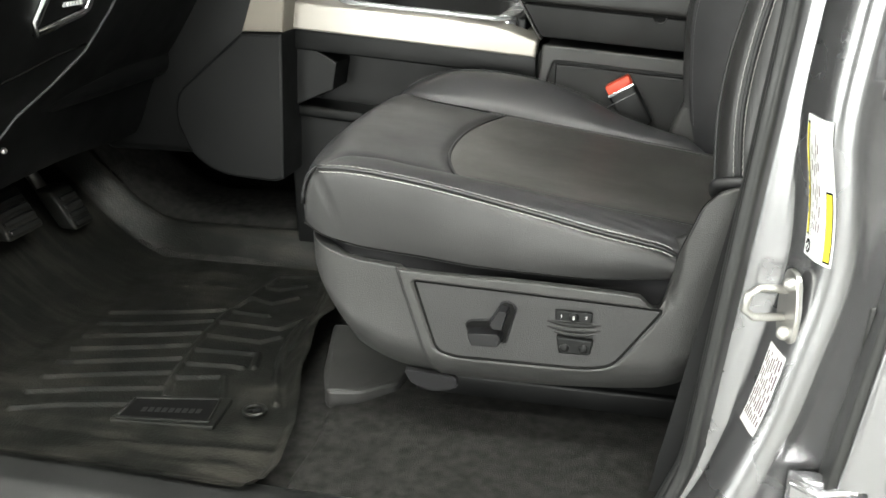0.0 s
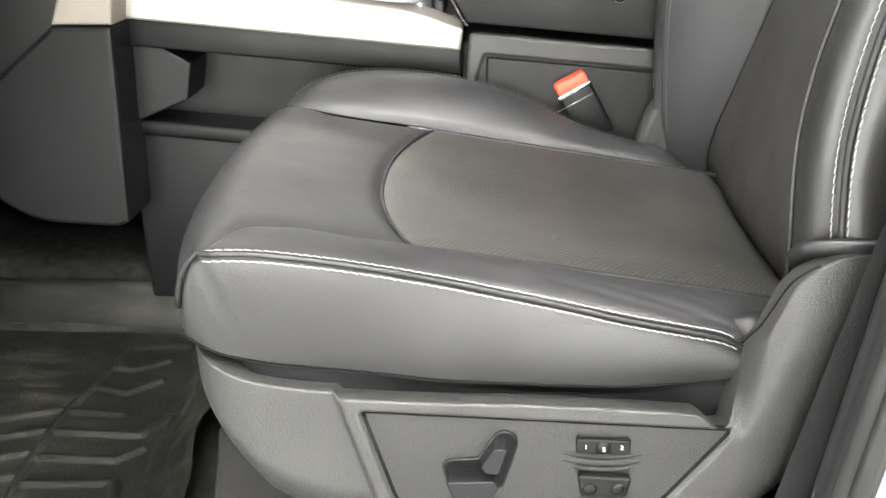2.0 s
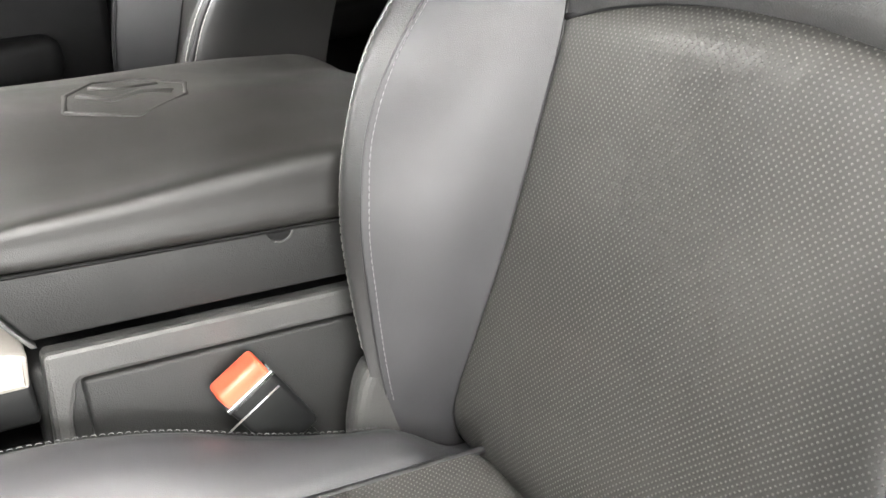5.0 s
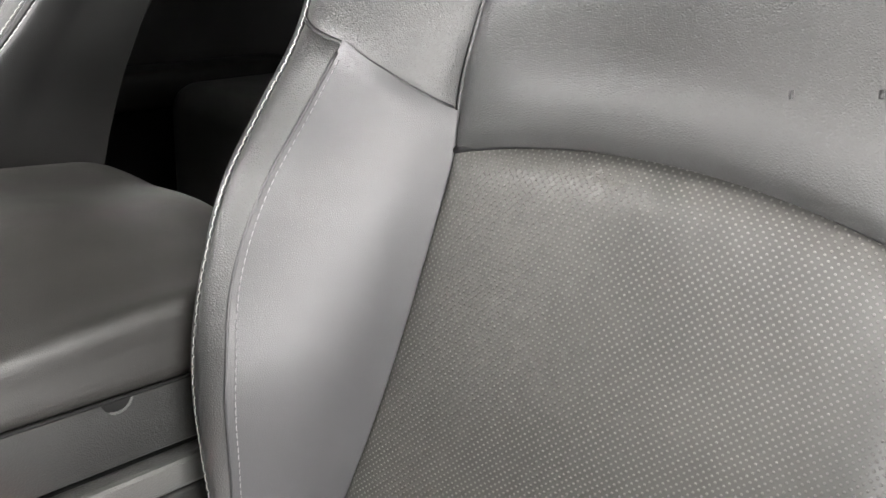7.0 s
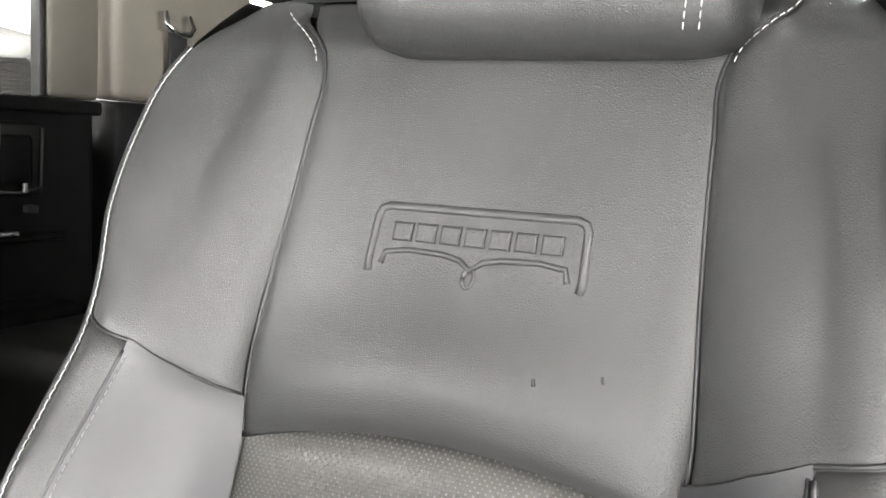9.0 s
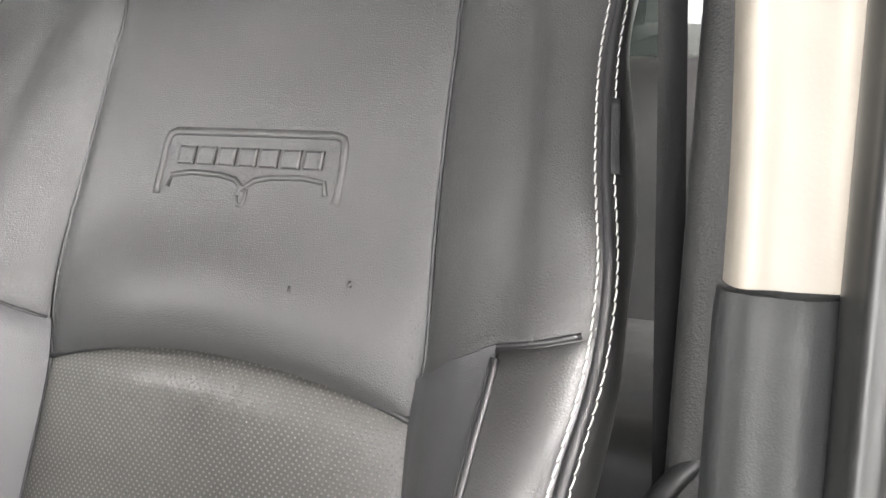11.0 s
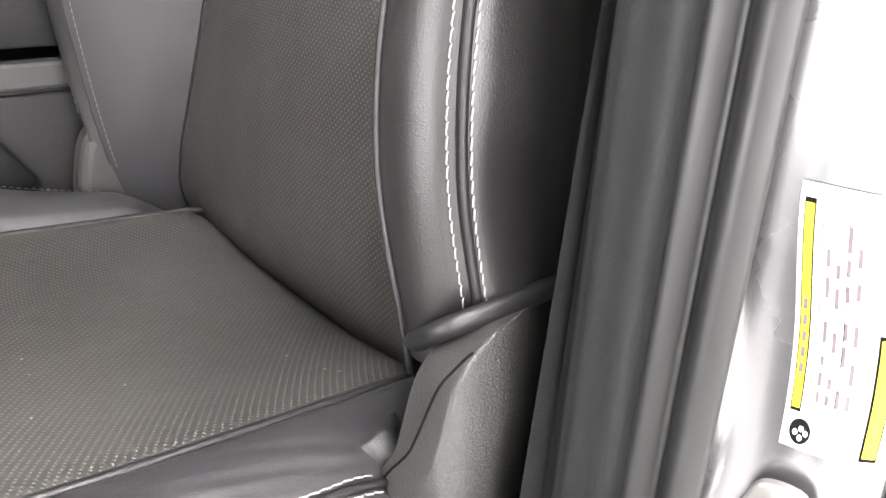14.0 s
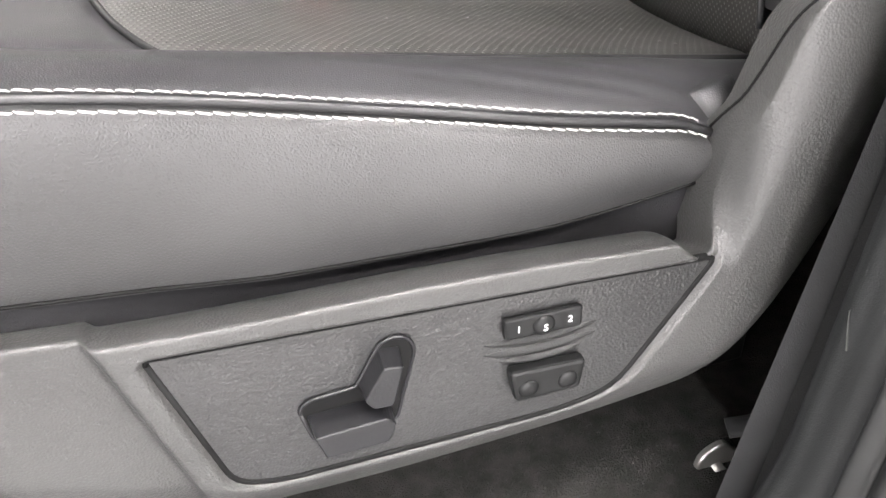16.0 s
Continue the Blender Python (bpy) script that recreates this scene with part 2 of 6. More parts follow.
def normals_of(p, inside):
    ds, dt = np.gradient(p, axis=0), np.gradient(p, axis=1)
    n = np.cross(ds, dt)
    n /= np.maximum(np.linalg.norm(n, axis=2, keepdims=True), 1e-9)
    mid = n[n.shape[0] // 2, n.shape[1] // 2]
    if np.dot(mid, p[p.shape[0] // 2, p.shape[1] // 2] - np.array(inside)) < 0:
        n = -n
    return n


def patch(name, fn, ns, nt, mat, parent, inside, seams=(0, 0, 0, 0), wide=0.007, label="", relief=None):
    """A sewn panel over fn(s, t); its flagged edges (s0, s1, t0, t1) sink into the seam by so many metres."""
    p = grid_points(fn, ns, nt)
    n = normals_of(p, inside)
    ls = np.concatenate([np.zeros((1, nt + 1)), np.cumsum(np.linalg.norm(np.diff(p, axis=0), axis=2), axis=0)])
    lt = np.concatenate([np.zeros((ns + 1, 1)), np.cumsum(np.linalg.norm(np.diff(p, axis=1), axis=2), axis=1)], axis=1)
    sink = np.zeros(ls.shape)
    for depth, d in zip(seams, (ls, ls[-1:] - ls, lt, lt[:, -1:] - lt)):
        if depth:
            sink = np.maximum(sink, depth * np.exp(-(d / wide) ** 2))
    h = -sink
    if relief is not None:
        h = h + relief(p)
    q = p + n * h[..., None]
    w = nt + 1
    faces = [(i * w + j, (i + 1) * w + j, (i + 1) * w + j + 1, i * w + j + 1) for i in range(ns) for j in range(nt)]
    mids = lt - lt[:, -1:] / 2
    uv = np.stack([mids, ls], axis=2).reshape(-1, 2)
    return mesh_ob(name, q.reshape(-1, 3), faces, mat, parent, label, True, uv)


def tube(name, pts, r, mat, parent=None, sides=8, label="", flat=1.0):
    pts = [Vector(p) for p in pts]
    verts, faces = [], []
    for i, p in enumerate(pts):
        d = (pts[min(i + 1, len(pts) - 1)] - pts[max(i - 1, 0)]).normalized()
        if i == 0:
            up = Vector((0, 0, 1)) if abs(d.z) < 0.9 else Vector((1, 0, 0))
            a = d.cross(up).normalized()
        else:
            a = (a - d * a.dot(d)).normalized()
        b = d.cross(a).normalized()
        for k in range(sides):
            w = 2 * math.pi * k / sides
            verts.append(p + r * math.cos(w) * a + r * flat * math.sin(w) * b)
    for i in range(len(pts) - 1):
        for k in range(sides):
            k2 = (k + 1) % sides
            faces.append((i * sides + k, i * sides + k2, (i + 1) * sides + k2, (i + 1) * sides + k))
    faces.append(tuple(range(sides))[::-1])
    faces.append(tuple((len(pts) - 1) * sides + k for k in range(sides)))
    return mesh_ob(name, verts, faces, mat, parent, label)


def rbox(name, lo, hi, bevel, mat, parent=None, label="", warp=None, seg=3, cuts=0):
    bm = bmesh.new()
    bmesh.ops.create_cube(bm, size=1)
    for v in bm.verts:
        v.co = Vector([lo[k] + (v.co[k] + 0.5) * (hi[k] - lo[k]) for k in range(3)])
    if cuts:
        bmesh.ops.subdivide_edges(bm, edges=bm.edges[:], cuts=cuts, use_grid_fill=True)
    if bevel:
        sharp = [e for e in bm.edges if len(e.link_faces) == 2 and e.calc_face_angle(0) > 0.6]
        bmesh.ops.bevel(bm, geom=sharp, offset=bevel, segments=seg, affect="EDGES", profile=0.5)
    if warp:
        for v in bm.verts:
            v.co = Vector(warp(*v.co))
    return part(name, bm, mat, parent, label)


def prism(name, outline, axis, a, b, bevel, mat, parent=None, label="", warp=None, seg=2):
    """An outline in the two axes other than axis, drawn out from a to b, with rounded rims."""
    bm = bmesh.new()
    rows = []
    for level in (a, b):
        row = []
        for u, v in outline:
            co = {"x": (level, u, v), "y": (u, level, v), "z": (u, v, level)}[axis]
            row.append(bm.verts.new(co))
        rows.append(row)
    n = len(outline)
    bm.faces.new(rows[0])
    bm.faces.new(rows[1][::-1])
    for i in range(n):
        bm.faces.new((rows[0][i], rows[0][(i + 1) % n], rows[1][(i + 1) % n], rows[1][i]))
    bmesh.ops.recalc_face_normals(bm, faces=bm.faces)
    if bevel:
        rim = [e for e in bm.edges if len({v.co["xyz".index(axis)] > (a + b) / 2 for v in e.verts}) == 1]
        bmesh.ops.bevel(bm, geom=rim, offset=bevel, segments=seg, affect="EDGES", profile=0.5)
    if warp:
        for v in bm.verts:
            v.co = Vector(warp(*v.co))
    return part(name, bm, mat, parent, label, smooth=False)


def rounded(points, radius, steps=4):
    """The outline with its corners rounded."""
    out = []
    n = len(points)
    for i in range(n):
        p, a, b = (Vector(points[k % n]) for k in (i, i - 1, i + 1))
        r = radius[i] if isinstance(radius, (list, tuple)) else radius
        if r <= 0:
            out.append(tuple(p))
            continue
        u, v = (a - p), (b - p)
        d = min(r, 0.45 * u.length, 0.45 * v.length)
        s, e = p + u.normalized() * d, p + v.normalized() * d
        for k in range(steps + 1):
            t = k / steps
            out.append(tuple((1 - t) ** 2 * s + 2 * t * (1 - t) * p + t * t * e))
    return out


def lerp(table, x):
    xs, ys = zip(*table)
    return float(np.interp(x, xs, ys))


def smooth(a, b, x):
    t = min(1.0, max(0.0, (x - a) / (b - a)))
    return t * t * (3 - 2 * t)


def curve_of(table):
    """A smooth function through a table of (x, y), ascending in x."""
    xs = np.array([p[0] for p in table], float)
    ys = np.array([p[1] for p in table], float)
    m = np.gradient(ys, xs)

    def fn(x):
        x = min(max(x, xs[0]), xs[-1])
        k = min(max(int(np.searchsorted(xs, x)) - 1, 0), len(xs) - 2)
        h = xs[k + 1] - xs[k]
        t = (x - xs[k]) / h
        return float((2 * t**3 - 3 * t**2 + 1) * ys[k] + (t**3 - 2 * t**2 + t) * h * m[k] + (-2 * t**3 + 3 * t**2) * ys[k + 1] + (t**3 - t**2) * h * m[k + 1])

    return fn


def resample(pts, step):
    p = np.array(pts, float)
    l = np.concatenate([[0], np.cumsum(np.linalg.norm(np.diff(p, axis=0), axis=1))])
    k = max(2, int(l[-1] / step))
    return [np.array([np.interp(w, l, p[:, c]) for c in range(3)]) for w in np.linspace(0, l[-1], k + 1)]


def stitches(name, pts, out, mat, parent, pitch=0.0073, length=0.0072, width=0.00115, label="", slant=0.0):
    """A row of thread stitches along pts, each a small rounded bar; out: the way away from the leather."""
    pts = resample(pts, pitch)
    verts, faces = [], []
    out = Vector(out).normalized()
    for a, b in zip(pts[:-1], pts[1:]):
        a, b = Vector(a), Vector(b)
        d = (b - a).normalized()
        side = d.cross(out).normalized()
        d = (d + slant * side).normalized()
        up = side.cross(d).normalized()
        if up.dot(out) < 0:
            up = -up
        c = (a + b) / 2
        base = len(verts)
        for u, r, h in ((-0.5, 0.45, -0.0005), (-0.3, 1, 0.0005), (0.3, 1, 0.0005), (0.5, 0.45, -0.0005)):
            for w, k in ((-1, 0), (-0.5, 1), (0.5, 1), (1, 0)):
                verts.append(c + d * u * length + side * w * r * width / 2 + up * (h + 0.0005 * k))
        for i in range(3):
            for j in range(3):
                q = base + i * 4 + j
                faces.append((q, q + 1, q + 5, q + 4))
    return mesh_ob(name, verts, faces, mat, parent, label)


# ---- the power seat ----
def z_seam(x):
    return 1.039 - 0.147 * x


INNER_RISE = curve_of([(-0.48, -0.004), (-0.445, 0.012), (-0.40, 0.032), (-0.365, 0.042), (-0.30, 0.050), (-0.233, 0.050), (-0.167, 0.040), (-0.098, 0.02), (-0.036, 0.008), (0.05, 0.0)])
OUTER_RISE = curve_of([(-0.43, 0.006), (-0.40, 0.011), (-0.35, 0.012), (-0.30, 0.0095), (-0.25, 0.004), (-0.2, -0.002), (-0.15, -0.0065), (-0.1, -0.011), (-0.05, -0.014), (-0.025, -0.0165), (-0.012, -0.021), (0.07, -0.03)])
SEAM_IN = curve_of([(-0.475, 0.19), (-0.455, 0.172), (-0.43, 0.163), (-0.28, 0.156), (0.09, 0.152)])
SEAM_OUT = curve_of([(-0.432, 0.280), (-0.42, 0.255), (-0.405, 0.232), (-0.38, 0.216), (-0.32, 0.205), (-0.25, 0.197), (-0.10, 0.195), (0.09, 0.190)])
EDGE_OUT = curve_of([(-0.432, 0.288), (-0.40, 0.287), (-0.34, 0.281), (-0.30, 0.276), (-0.25, 0.268), (-0.2, 0.262), (-0.1, 0.259), (-0.05, 0.257), (0.07, 0.245)])
EDGE_IN = curve_of([(-0.475, 0.193), (-0.455, 0.212), (-0.42, 0.226), (-0.34, 0.228), (-0.15, 0.222), (-0.02, 0.21), (0.06, 0.205)])
LOW_EDGE = curve_of([(-0.50, 1.045), (-0.448, 1.034), (-0.394, 1.015), (-0.278, 1.004), (-0.166, 1.0), (-0.02, 0.995)])
WEDGE = curve_of([(-0.433, 0.0055), (-0.415, 0.012), (-0.39, 0.008), (-0.34, 0.002), (-0.28, 0.0), (0.1, 0.0)])
FLANK_LOW = curve_of([(-0.456, 1.033), (-0.43, 1.018), (-0.40, 1.008), (-0.30, 0.995), (-0.25, 0.9895), (-0.2, 0.9865), (-0.15, 0.984), (-0.1, 0.983), (-0.06, 0.9845), (-0.025, 0.987), (0.0, 0.990)])
BACK_X = curve_of([(0.97, 0.105), (1.0, 0.082), (1.03, 0.072), (1.07, 0.074), (1.12, 0.085), (1.2, 0.104), (1.3, 0.130), (1.379, 0.151), (1.456, 0.168), (1.543, 0.196), (1.644, 0.232), (1.72, 0.262)])
BACK_SEAM = curve_of([(0.98, 0.213), (1.03, 0.203), (1.10, 0.187), (1.18, 0.171), (1.30, 0.157), (1.38, 0.152), (1.42, 0.155), (1.46, 0.153), (1.50, 0.150), (1.60, 0.145), (1.645, 0.145), (1.66, 0.151), (1.672, 0.163), (1.685, 0.178), (1.70, 0.186), (1.72, 0.18)])
PIPE_HALF = curve_of([(0.98, 0.236), (1.09, 0.228), (1.194, 0.216), (1.30, 0.214), (1.432, 0.219), (1.54, 0.212), (1.64, 0.19), (1.72, 0.165)])
PIPE_X = curve_of([(0.98, 0.040), (1.09, 0.028), (1.194, 0.024), (1.24, 0.029), (1.28, 0.037), (1.32, 0.047), (1.36, 0.061), (1.40, 0.083), (1.438, 0.112), (1.54, 0.172), (1.64, 0.226), (1.72, 0.265)])
ROW_HALF = curve_of([(0.98, 0.268), (1.09, 0.268), (1.194, 0.259), (1.30, 0.255), (1.38, 0.262), (1.44, 0.269), (1.48, 0.267), (1.54, 0.254), (1.60, 0.245), (1.64, 0.244), (1.67, 0.240), (1.69, 0.228), (1.72, 0.195)])
PIPE_IN = curve_of([(0.98, 0.222), (1.09, 0.216), (1.19, 0.211), (1.25, 0.212), (1.30, 0.221), (1.34, 0.224), (1.386, 0.224), (1.42, 0.222), (1.445, 0.219), (1.54, 0.220), (1.64, 0.20), (1.72, 0.18)])
ROW_IN = curve_of([(0.98, 0.205), (1.09, 0.222), (1.17, 0.236), (1.24, 0.243), (1.30, 0.246), (1.36, 0.253), (1.40, 0.259), (1.446, 0.263), (1.48, 0.272), (1.53, 0.290), (1.586, 0.297), (1.64, 0.290), (1.68, 0.262), (1.70, 0.238), (1.72, 0.205)])
ROW_X_IN = curve_of([(0.98, 0.020), (1.09, 0.006), (1.17, 0.0), (1.24, 0.001), (1.30, 0.014), (1.36, 0.042), (1.40, 0.076), (1.446, 0.113), (1.54, 0.168), (1.64, 0.226), (1.72, 0.27)])
PIPE_X_IN = curve_of([(0.98, 0.030), (1.09, 0.012), (1.17, 0.004), (1.24, 0.003), (1.30, 0.018), (1.36, 0.050), (1.40, 0.082), (1.445, 0.113), (1.54, 0.172), (1.64, 0.226), (1.72, 0.265)])
ROW_X = curve_of([(0.98, 0.055), (1.09, 0.047), (1.194, 0.040), (1.30, 0.054), (1.36, 0.067), (1.40, 0.084), (1.446, 0.113), (1.54, 0.168), (1.64, 0.226), (1.72, 0.27)])


def split_z(h):
    return lerp([(0.14, 1.398), (0.153, 1.405), (0.190, 1.430), (0.218, 1.444), (0.265, 1.456), (0.3, 1.458)], h)


def arc_z(h):
    return 1.379 + 0.0235 * (1 - (h / 0.151) ** 2)


def arc_x(w):
    """Front seam of the insert; w: -1 at the inner, 1 at the outer bolster."""
    return -0.318 + 0.042 * abs(w) ** 2.2


def power_seat(cx, cy, sgn, label, group, lift=0.0):
    """A front seat about its middle line y = cy; sgn -1: the door is on the -y side. lift: how far the cushion is raised."""
    seat = thing("power_seat", (cx - 0.2, cy, 0.72), label, "car seat", group)

    def W(x, h, z):
        return (x + cx, cy + sgn * h, z + lift)

    mid = (cx - 0.2, cy, 0.95)

    def seam_half(x, h):
        return SEAM_OUT(x) if h > 0 else SEAM_IN(x)

    def top(x, h):
        """Height of the cushion's middle panels; h: from the middle line, outwards positive."""
        k = min(1.0, abs(h) / seam_half(x, h))
        sag = 0.012 * smooth(-0.30, 0.0, x) + 0.004
        return z_seam(x) - sag * (1 - k**2.5)

    def across(x, t):
        return -SEAM_IN(x) + t * (SEAM_OUT(x) + SEAM_IN(x))

    def insert(s, t):
        x0 = arc_x(2 * t - 1)
        x = x0 + s * (0.10 - x0)
        h = across(x, t)
        return W(x, h, top(x, h) - 0.03 * smooth(0.055, 0.10, x))

    patch("cushion_insert", insert, 60, 44, PERF, seat, mid, (0.004, 0, 0.0035, 0.0035), 0.007, "perforated black leather seat insert")

    lint_rng = random.Random(11)
    for k in range(14 if sgn < 0 else 0):
        p = Vector(insert(lint_rng.uniform(0.05, 0.8), lint_rng.uniform(0.08, 0.92))) + Vector((0, 0, 0.0006))
        w, r = lint_rng.uniform(0, math.pi), lint_rng.uniform(0.0004, 0.0011)
        u, v = Vector((math.cos(w), math.sin(w), 0)), Vector((-math.sin(w), math.cos(w), 0))
        mesh_ob("lint", [p + u * r * 2, p + v * r + Vector((0, 0, 0.0004)), p - u * r * 1.5, p - v * r], [(0, 1, 2, 3)], THREAD, seat, smooth=False)

    # front panel: rolls over the nose between two corner seams
    out_c = [(arc_x(1), SEAM_OUT(arc_x(1)), z_seam(arc_x(1))), (-0.34, SEAM_OUT(-0.34), z_seam(-0.34) + 0.002), (-0.39, SEAM_OUT(-0.39), z_seam(-0.39) + 0.008), (-0.415, SEAM_OUT(-0.415), 1.113), (-0.433, 0.284, 1.108), (-0.447, 0.284, 1.090), (-0.454, 0.281, 1.065), (-0.456, 0.277, 1.034)]
    in_c = [(arc_x(-1), -SEAM_IN(arc_x(-1)), z_seam(arc_x(-1))), (-0.34, -SEAM_IN(-0.34), z_seam(-0.34)), (-0.40, -SEAM_IN(-0.40), z_seam(-0.40)), (-0.44, -SEAM_IN(-0.44), z_seam(-0.44) + 0.002), (-0.468, -0.182, 1.098), (-0.482, -0.203, 1.080), (-0.488, -0.214, 1.058), (-0.489, -0.218, 1.034)]
    mid_c = [(arc_x(0), 0.0, z_seam(-0.318) - 0.006), (-0.37, 0.0, z_seam(-0.37) + 0.002), (-0.42, 0.0, z_seam(-0.42) + 0.006), (-0.455, 0.0, 1.108), (-0.482, 0.0, 1.093), (-0.497, 0.0, 1.072), (-0.503, 0.0, 1.050), (-0.503, 0.0, 1.020)]
    knots = [0.0, 0.2, 0.4, 0.55, 0.68, 0.8, 0.9, 1.0]
    lines = [[curve_of([(k, p[c]) for k, p in zip(knots, pts)]) for c in range(3)] for pts in (in_c, mid_c, out_c)]

    def front(s, t):
        a, m, b = ([f(s) for f in ln] for ln in lines)
        w = 2 * t - 1
        lift = (1 - abs(w) ** 2.6)
        p = []
        for c in range(3):
            base = a[c] + t * (b[c] - a[c])
            mean = (a[c] + b[c]) / 2
            p.append(base + (m[c] - mean) * lift * (1 if c != 1 else 0))
        if s < 0.001:
            p[0] = arc_x(w)
        return W(*p)

    patch("cushion_front", front, 60, 48, LEATHER_SMOOTH, seat, mid, (0.005, 0, 0.005, 0.005), 0.008, "smooth black leather front panel")

    def bolster_out(s, t):
        x = 0.07 + s * (-0.432 - 0.07)
        h0, h1 = SEAM_OUT(x), max(EDGE_OUT(x), SEAM_OUT(x) + 0.001)
        z = z_seam(x) + OUTER_RISE(x) * t + WEDGE(x) * (1 - t) + 0.009 * math.sin(math.pi * t) * smooth(-0.432, -0.36, x)
        return W(x, h0 + t * (h1 - h0), z - 0.008 * smooth(-0.02, 0.07, x) * t)

    def bolster_in(s, t):
        x = 0.13 + s * (-0.475 - 0.13)
        h0, h1 = SEAM_IN(x), max(EDGE_IN(x), SEAM_IN(x) + 0.001)
        z = z_seam(x) + INNER_RISE(x) * t**0.8 + 0.008 * math.sin(math.pi * t) * smooth(-0.475, -0.40, x) - 0.012 * smooth(-0.43, -0.475, x)
        return W(x, -(h0 + t * (h1 - h0)), z - 0.034 * smooth(0.0, 0.08, x))

    def creases(p):
        """Soft sitting folds near the rear of the bolster."""
        x, h = p[..., 0] - cx, np.abs(p[..., 1] - cy)
        out = np.zeros(x.shape)
        for x0, h0, lean_by, long in ((-0.07, 0.236, 0.16, 0.05), (-0.045, 0.226, 0.28, 0.035), (-0.12, 0.240, 0.10, 0.06), (-0.03, 0.244, -0.1, 0.025)):
            out -= 0.0009 * np.exp(-(((h - h0 - lean_by * (x - x0)) / 0.0035) ** 2)) * np.exp(-(((x - x0) / long) ** 2))
        return out

    patch("outer_bolster", bolster_out, 110, 34, LEATHER_SMOOTH, seat, mid, (0, 0, 0.0035, 0.003), 0.006, "smooth black leather bolster", creases)
    patch("inner_bolster", bolster_in, 56, 18, LEATHER_SMOOTH, seat, mid, (0, 0, 0.0035, 0.001), 0.006, "raised black leather bolster")

    def edge_out(s):
        """The outer edge seam: along the side, then down the front corner."""
        if s < 0.86:
            x = -0.008 - s / 0.86 * 0.422
            return (x, EDGE_OUT(x), z_seam(x) + OUTER_RISE(x))
        k = 0.66 + (s - 0.86) / 0.14 * 0.34
        return tuple(f(k) for f in lines[2])

    def edge_in(s):
        if s < 0.86:
            x = -0.0 - s / 0.86 * 0.462
            return (x, -EDGE_IN(x), z_seam(x) + INNER_RISE(x) - 0.012 * smooth(-0.43, -0.475, x))
        k = 0.66 + (s - 0.86) / 0.14 * 0.34
        return tuple(f(k) for f in lines[0])

    def flank(s, t):
        a = edge_out(s)
        x2 = -0.012 + s * (-0.456 + 0.012)
        h2 = lerp([(-0.456, 0.277), (-0.43, 0.280), (-0.36, 0.272), (-0.25, 0.271), (-0.1, 0.264), (0, 0.254)], x2)
        z2 = FLANK_LOW(x2)
        k = t
        bul = ((0.004 + 0.004 * (1 - smooth(0.1, 0.7, s))) * math.sin(math.pi * k**0.85)) * (1 - smooth(0.9, 1.0, s))
        return W(a[0] + (x2 - a[0]) * k, a[1] + (h2 - a[1]) * k + bul, a[2] + (z2 - a[2]) * k)

    patch("outer_flank", flank, 70, 18, LEATHER, seat, mid, (0, 0.003, 0.003, 0), 0.006, "grained black leather cushion side")

    def flank_in(s, t):
        a = edge_in(s)
        x2 = -0.489 * s
        bul = 0.004 * math.sin(math.pi * t) * (1 - smooth(0.85, 1.0, s))
        return W(a[0] + (x2 - a[0]) * t, a[1] - bul, a[2] + (LOW_EDGE(x2) - 0.01 - a[2]) * t)

    patch("inner_flank", flank_in, 60, 12, LEATHER, seat, mid, (0, 0.003, 0.001, 0), 0.006, "grained black leather cushion side")

    # rolled rear end of the flank, a fold of leather towards the recliner
    def heel(s, t):
        w = t * math.pi / 2
        p = flank(0.0, s)
        q = Vector(p)
        return (q.x + 0.02 * math.sin(w), q.y - sgn * 0.03 * (1 - math.cos(w)), q.z)

    patch("cushion_heel", heel, 14, 8, LEATHER, seat, mid)
    # twin pale seams along the outer edge, a grey one along the inner edge
    def up_pt(s):
        x = -0.014 - s * 0.413
        h0, h1 = SEAM_OUT(x), max(EDGE_OUT(x), SEAM_OUT(x) + 0.001)
        t = (EDGE_OUT(x) - 0.0032 - h0) / (h1 - h0)
        p = Vector(bolster_out((0.07 - x) / 0.502, max(t, 0.05)))
        return p + Vector((0, 0, 0.0011))

    up_row = [up_pt(i / 70) for i in range(71)]
    low_row = [Vector(flank(0.010 + 0.849 * i / 70, 0.052 + 0.02 * (1 - smooth(0.0, 0.4, i / 70)))) + Vector((0, sgn * 0.0032, 0.0012)) for i in range(71)]
    o = (0, sgn * 0.6, 0.8)
    stitches("upper_stitching", up_row, o, THREAD, seat, label="pale thread stitching", slant=0.11)
    stitches("lower_stitching", low_row, (0, sgn, 0.15), THREAD, seat, label="pale thread stitching", slant=0.11)
    tube("edge_welt", [W(*edge_out(i / 60)) for i in range(59)], 0.0026, LEATHER_EDGE, seat, 8)
    stitches("inner_stitching", [Vector(W(*edge_in(i / 60))) + Vector((0, 0, 0.0008)) for i in range(52)], (0, -sgn * 0.6, 0.8), THREAD_DARK, seat, 0.006, 0.004, 0.001)
    tube("flank_seam", [Vector(flank(i / 60, 0.975)) + Vector((0, sgn * 0.0006, 0)) for i in range(61)], 0.0010, INK, seat, 6)
    tube("insert_welt", [W(arc_x(h) - 0.001, across(arc_x(h), (h + 1) / 2), top(arc_x(h), across(arc_x(h), (h + 1) / 2)) - 0.0035) for h in np.linspace(-1, 1, 24)], 0.0022, LEATHER_EDGE, seat, 6)

    for sd, half in ((1, SEAM_OUT), (-1, SEAM_IN)):
        tube("seam_fill", [W(x, sd * half(x), z_seam(x) - 0.0042) for x in np.linspace(-0.31, 0.08, 40)], 0.0034, LEATHER_EDGE, seat, 6)

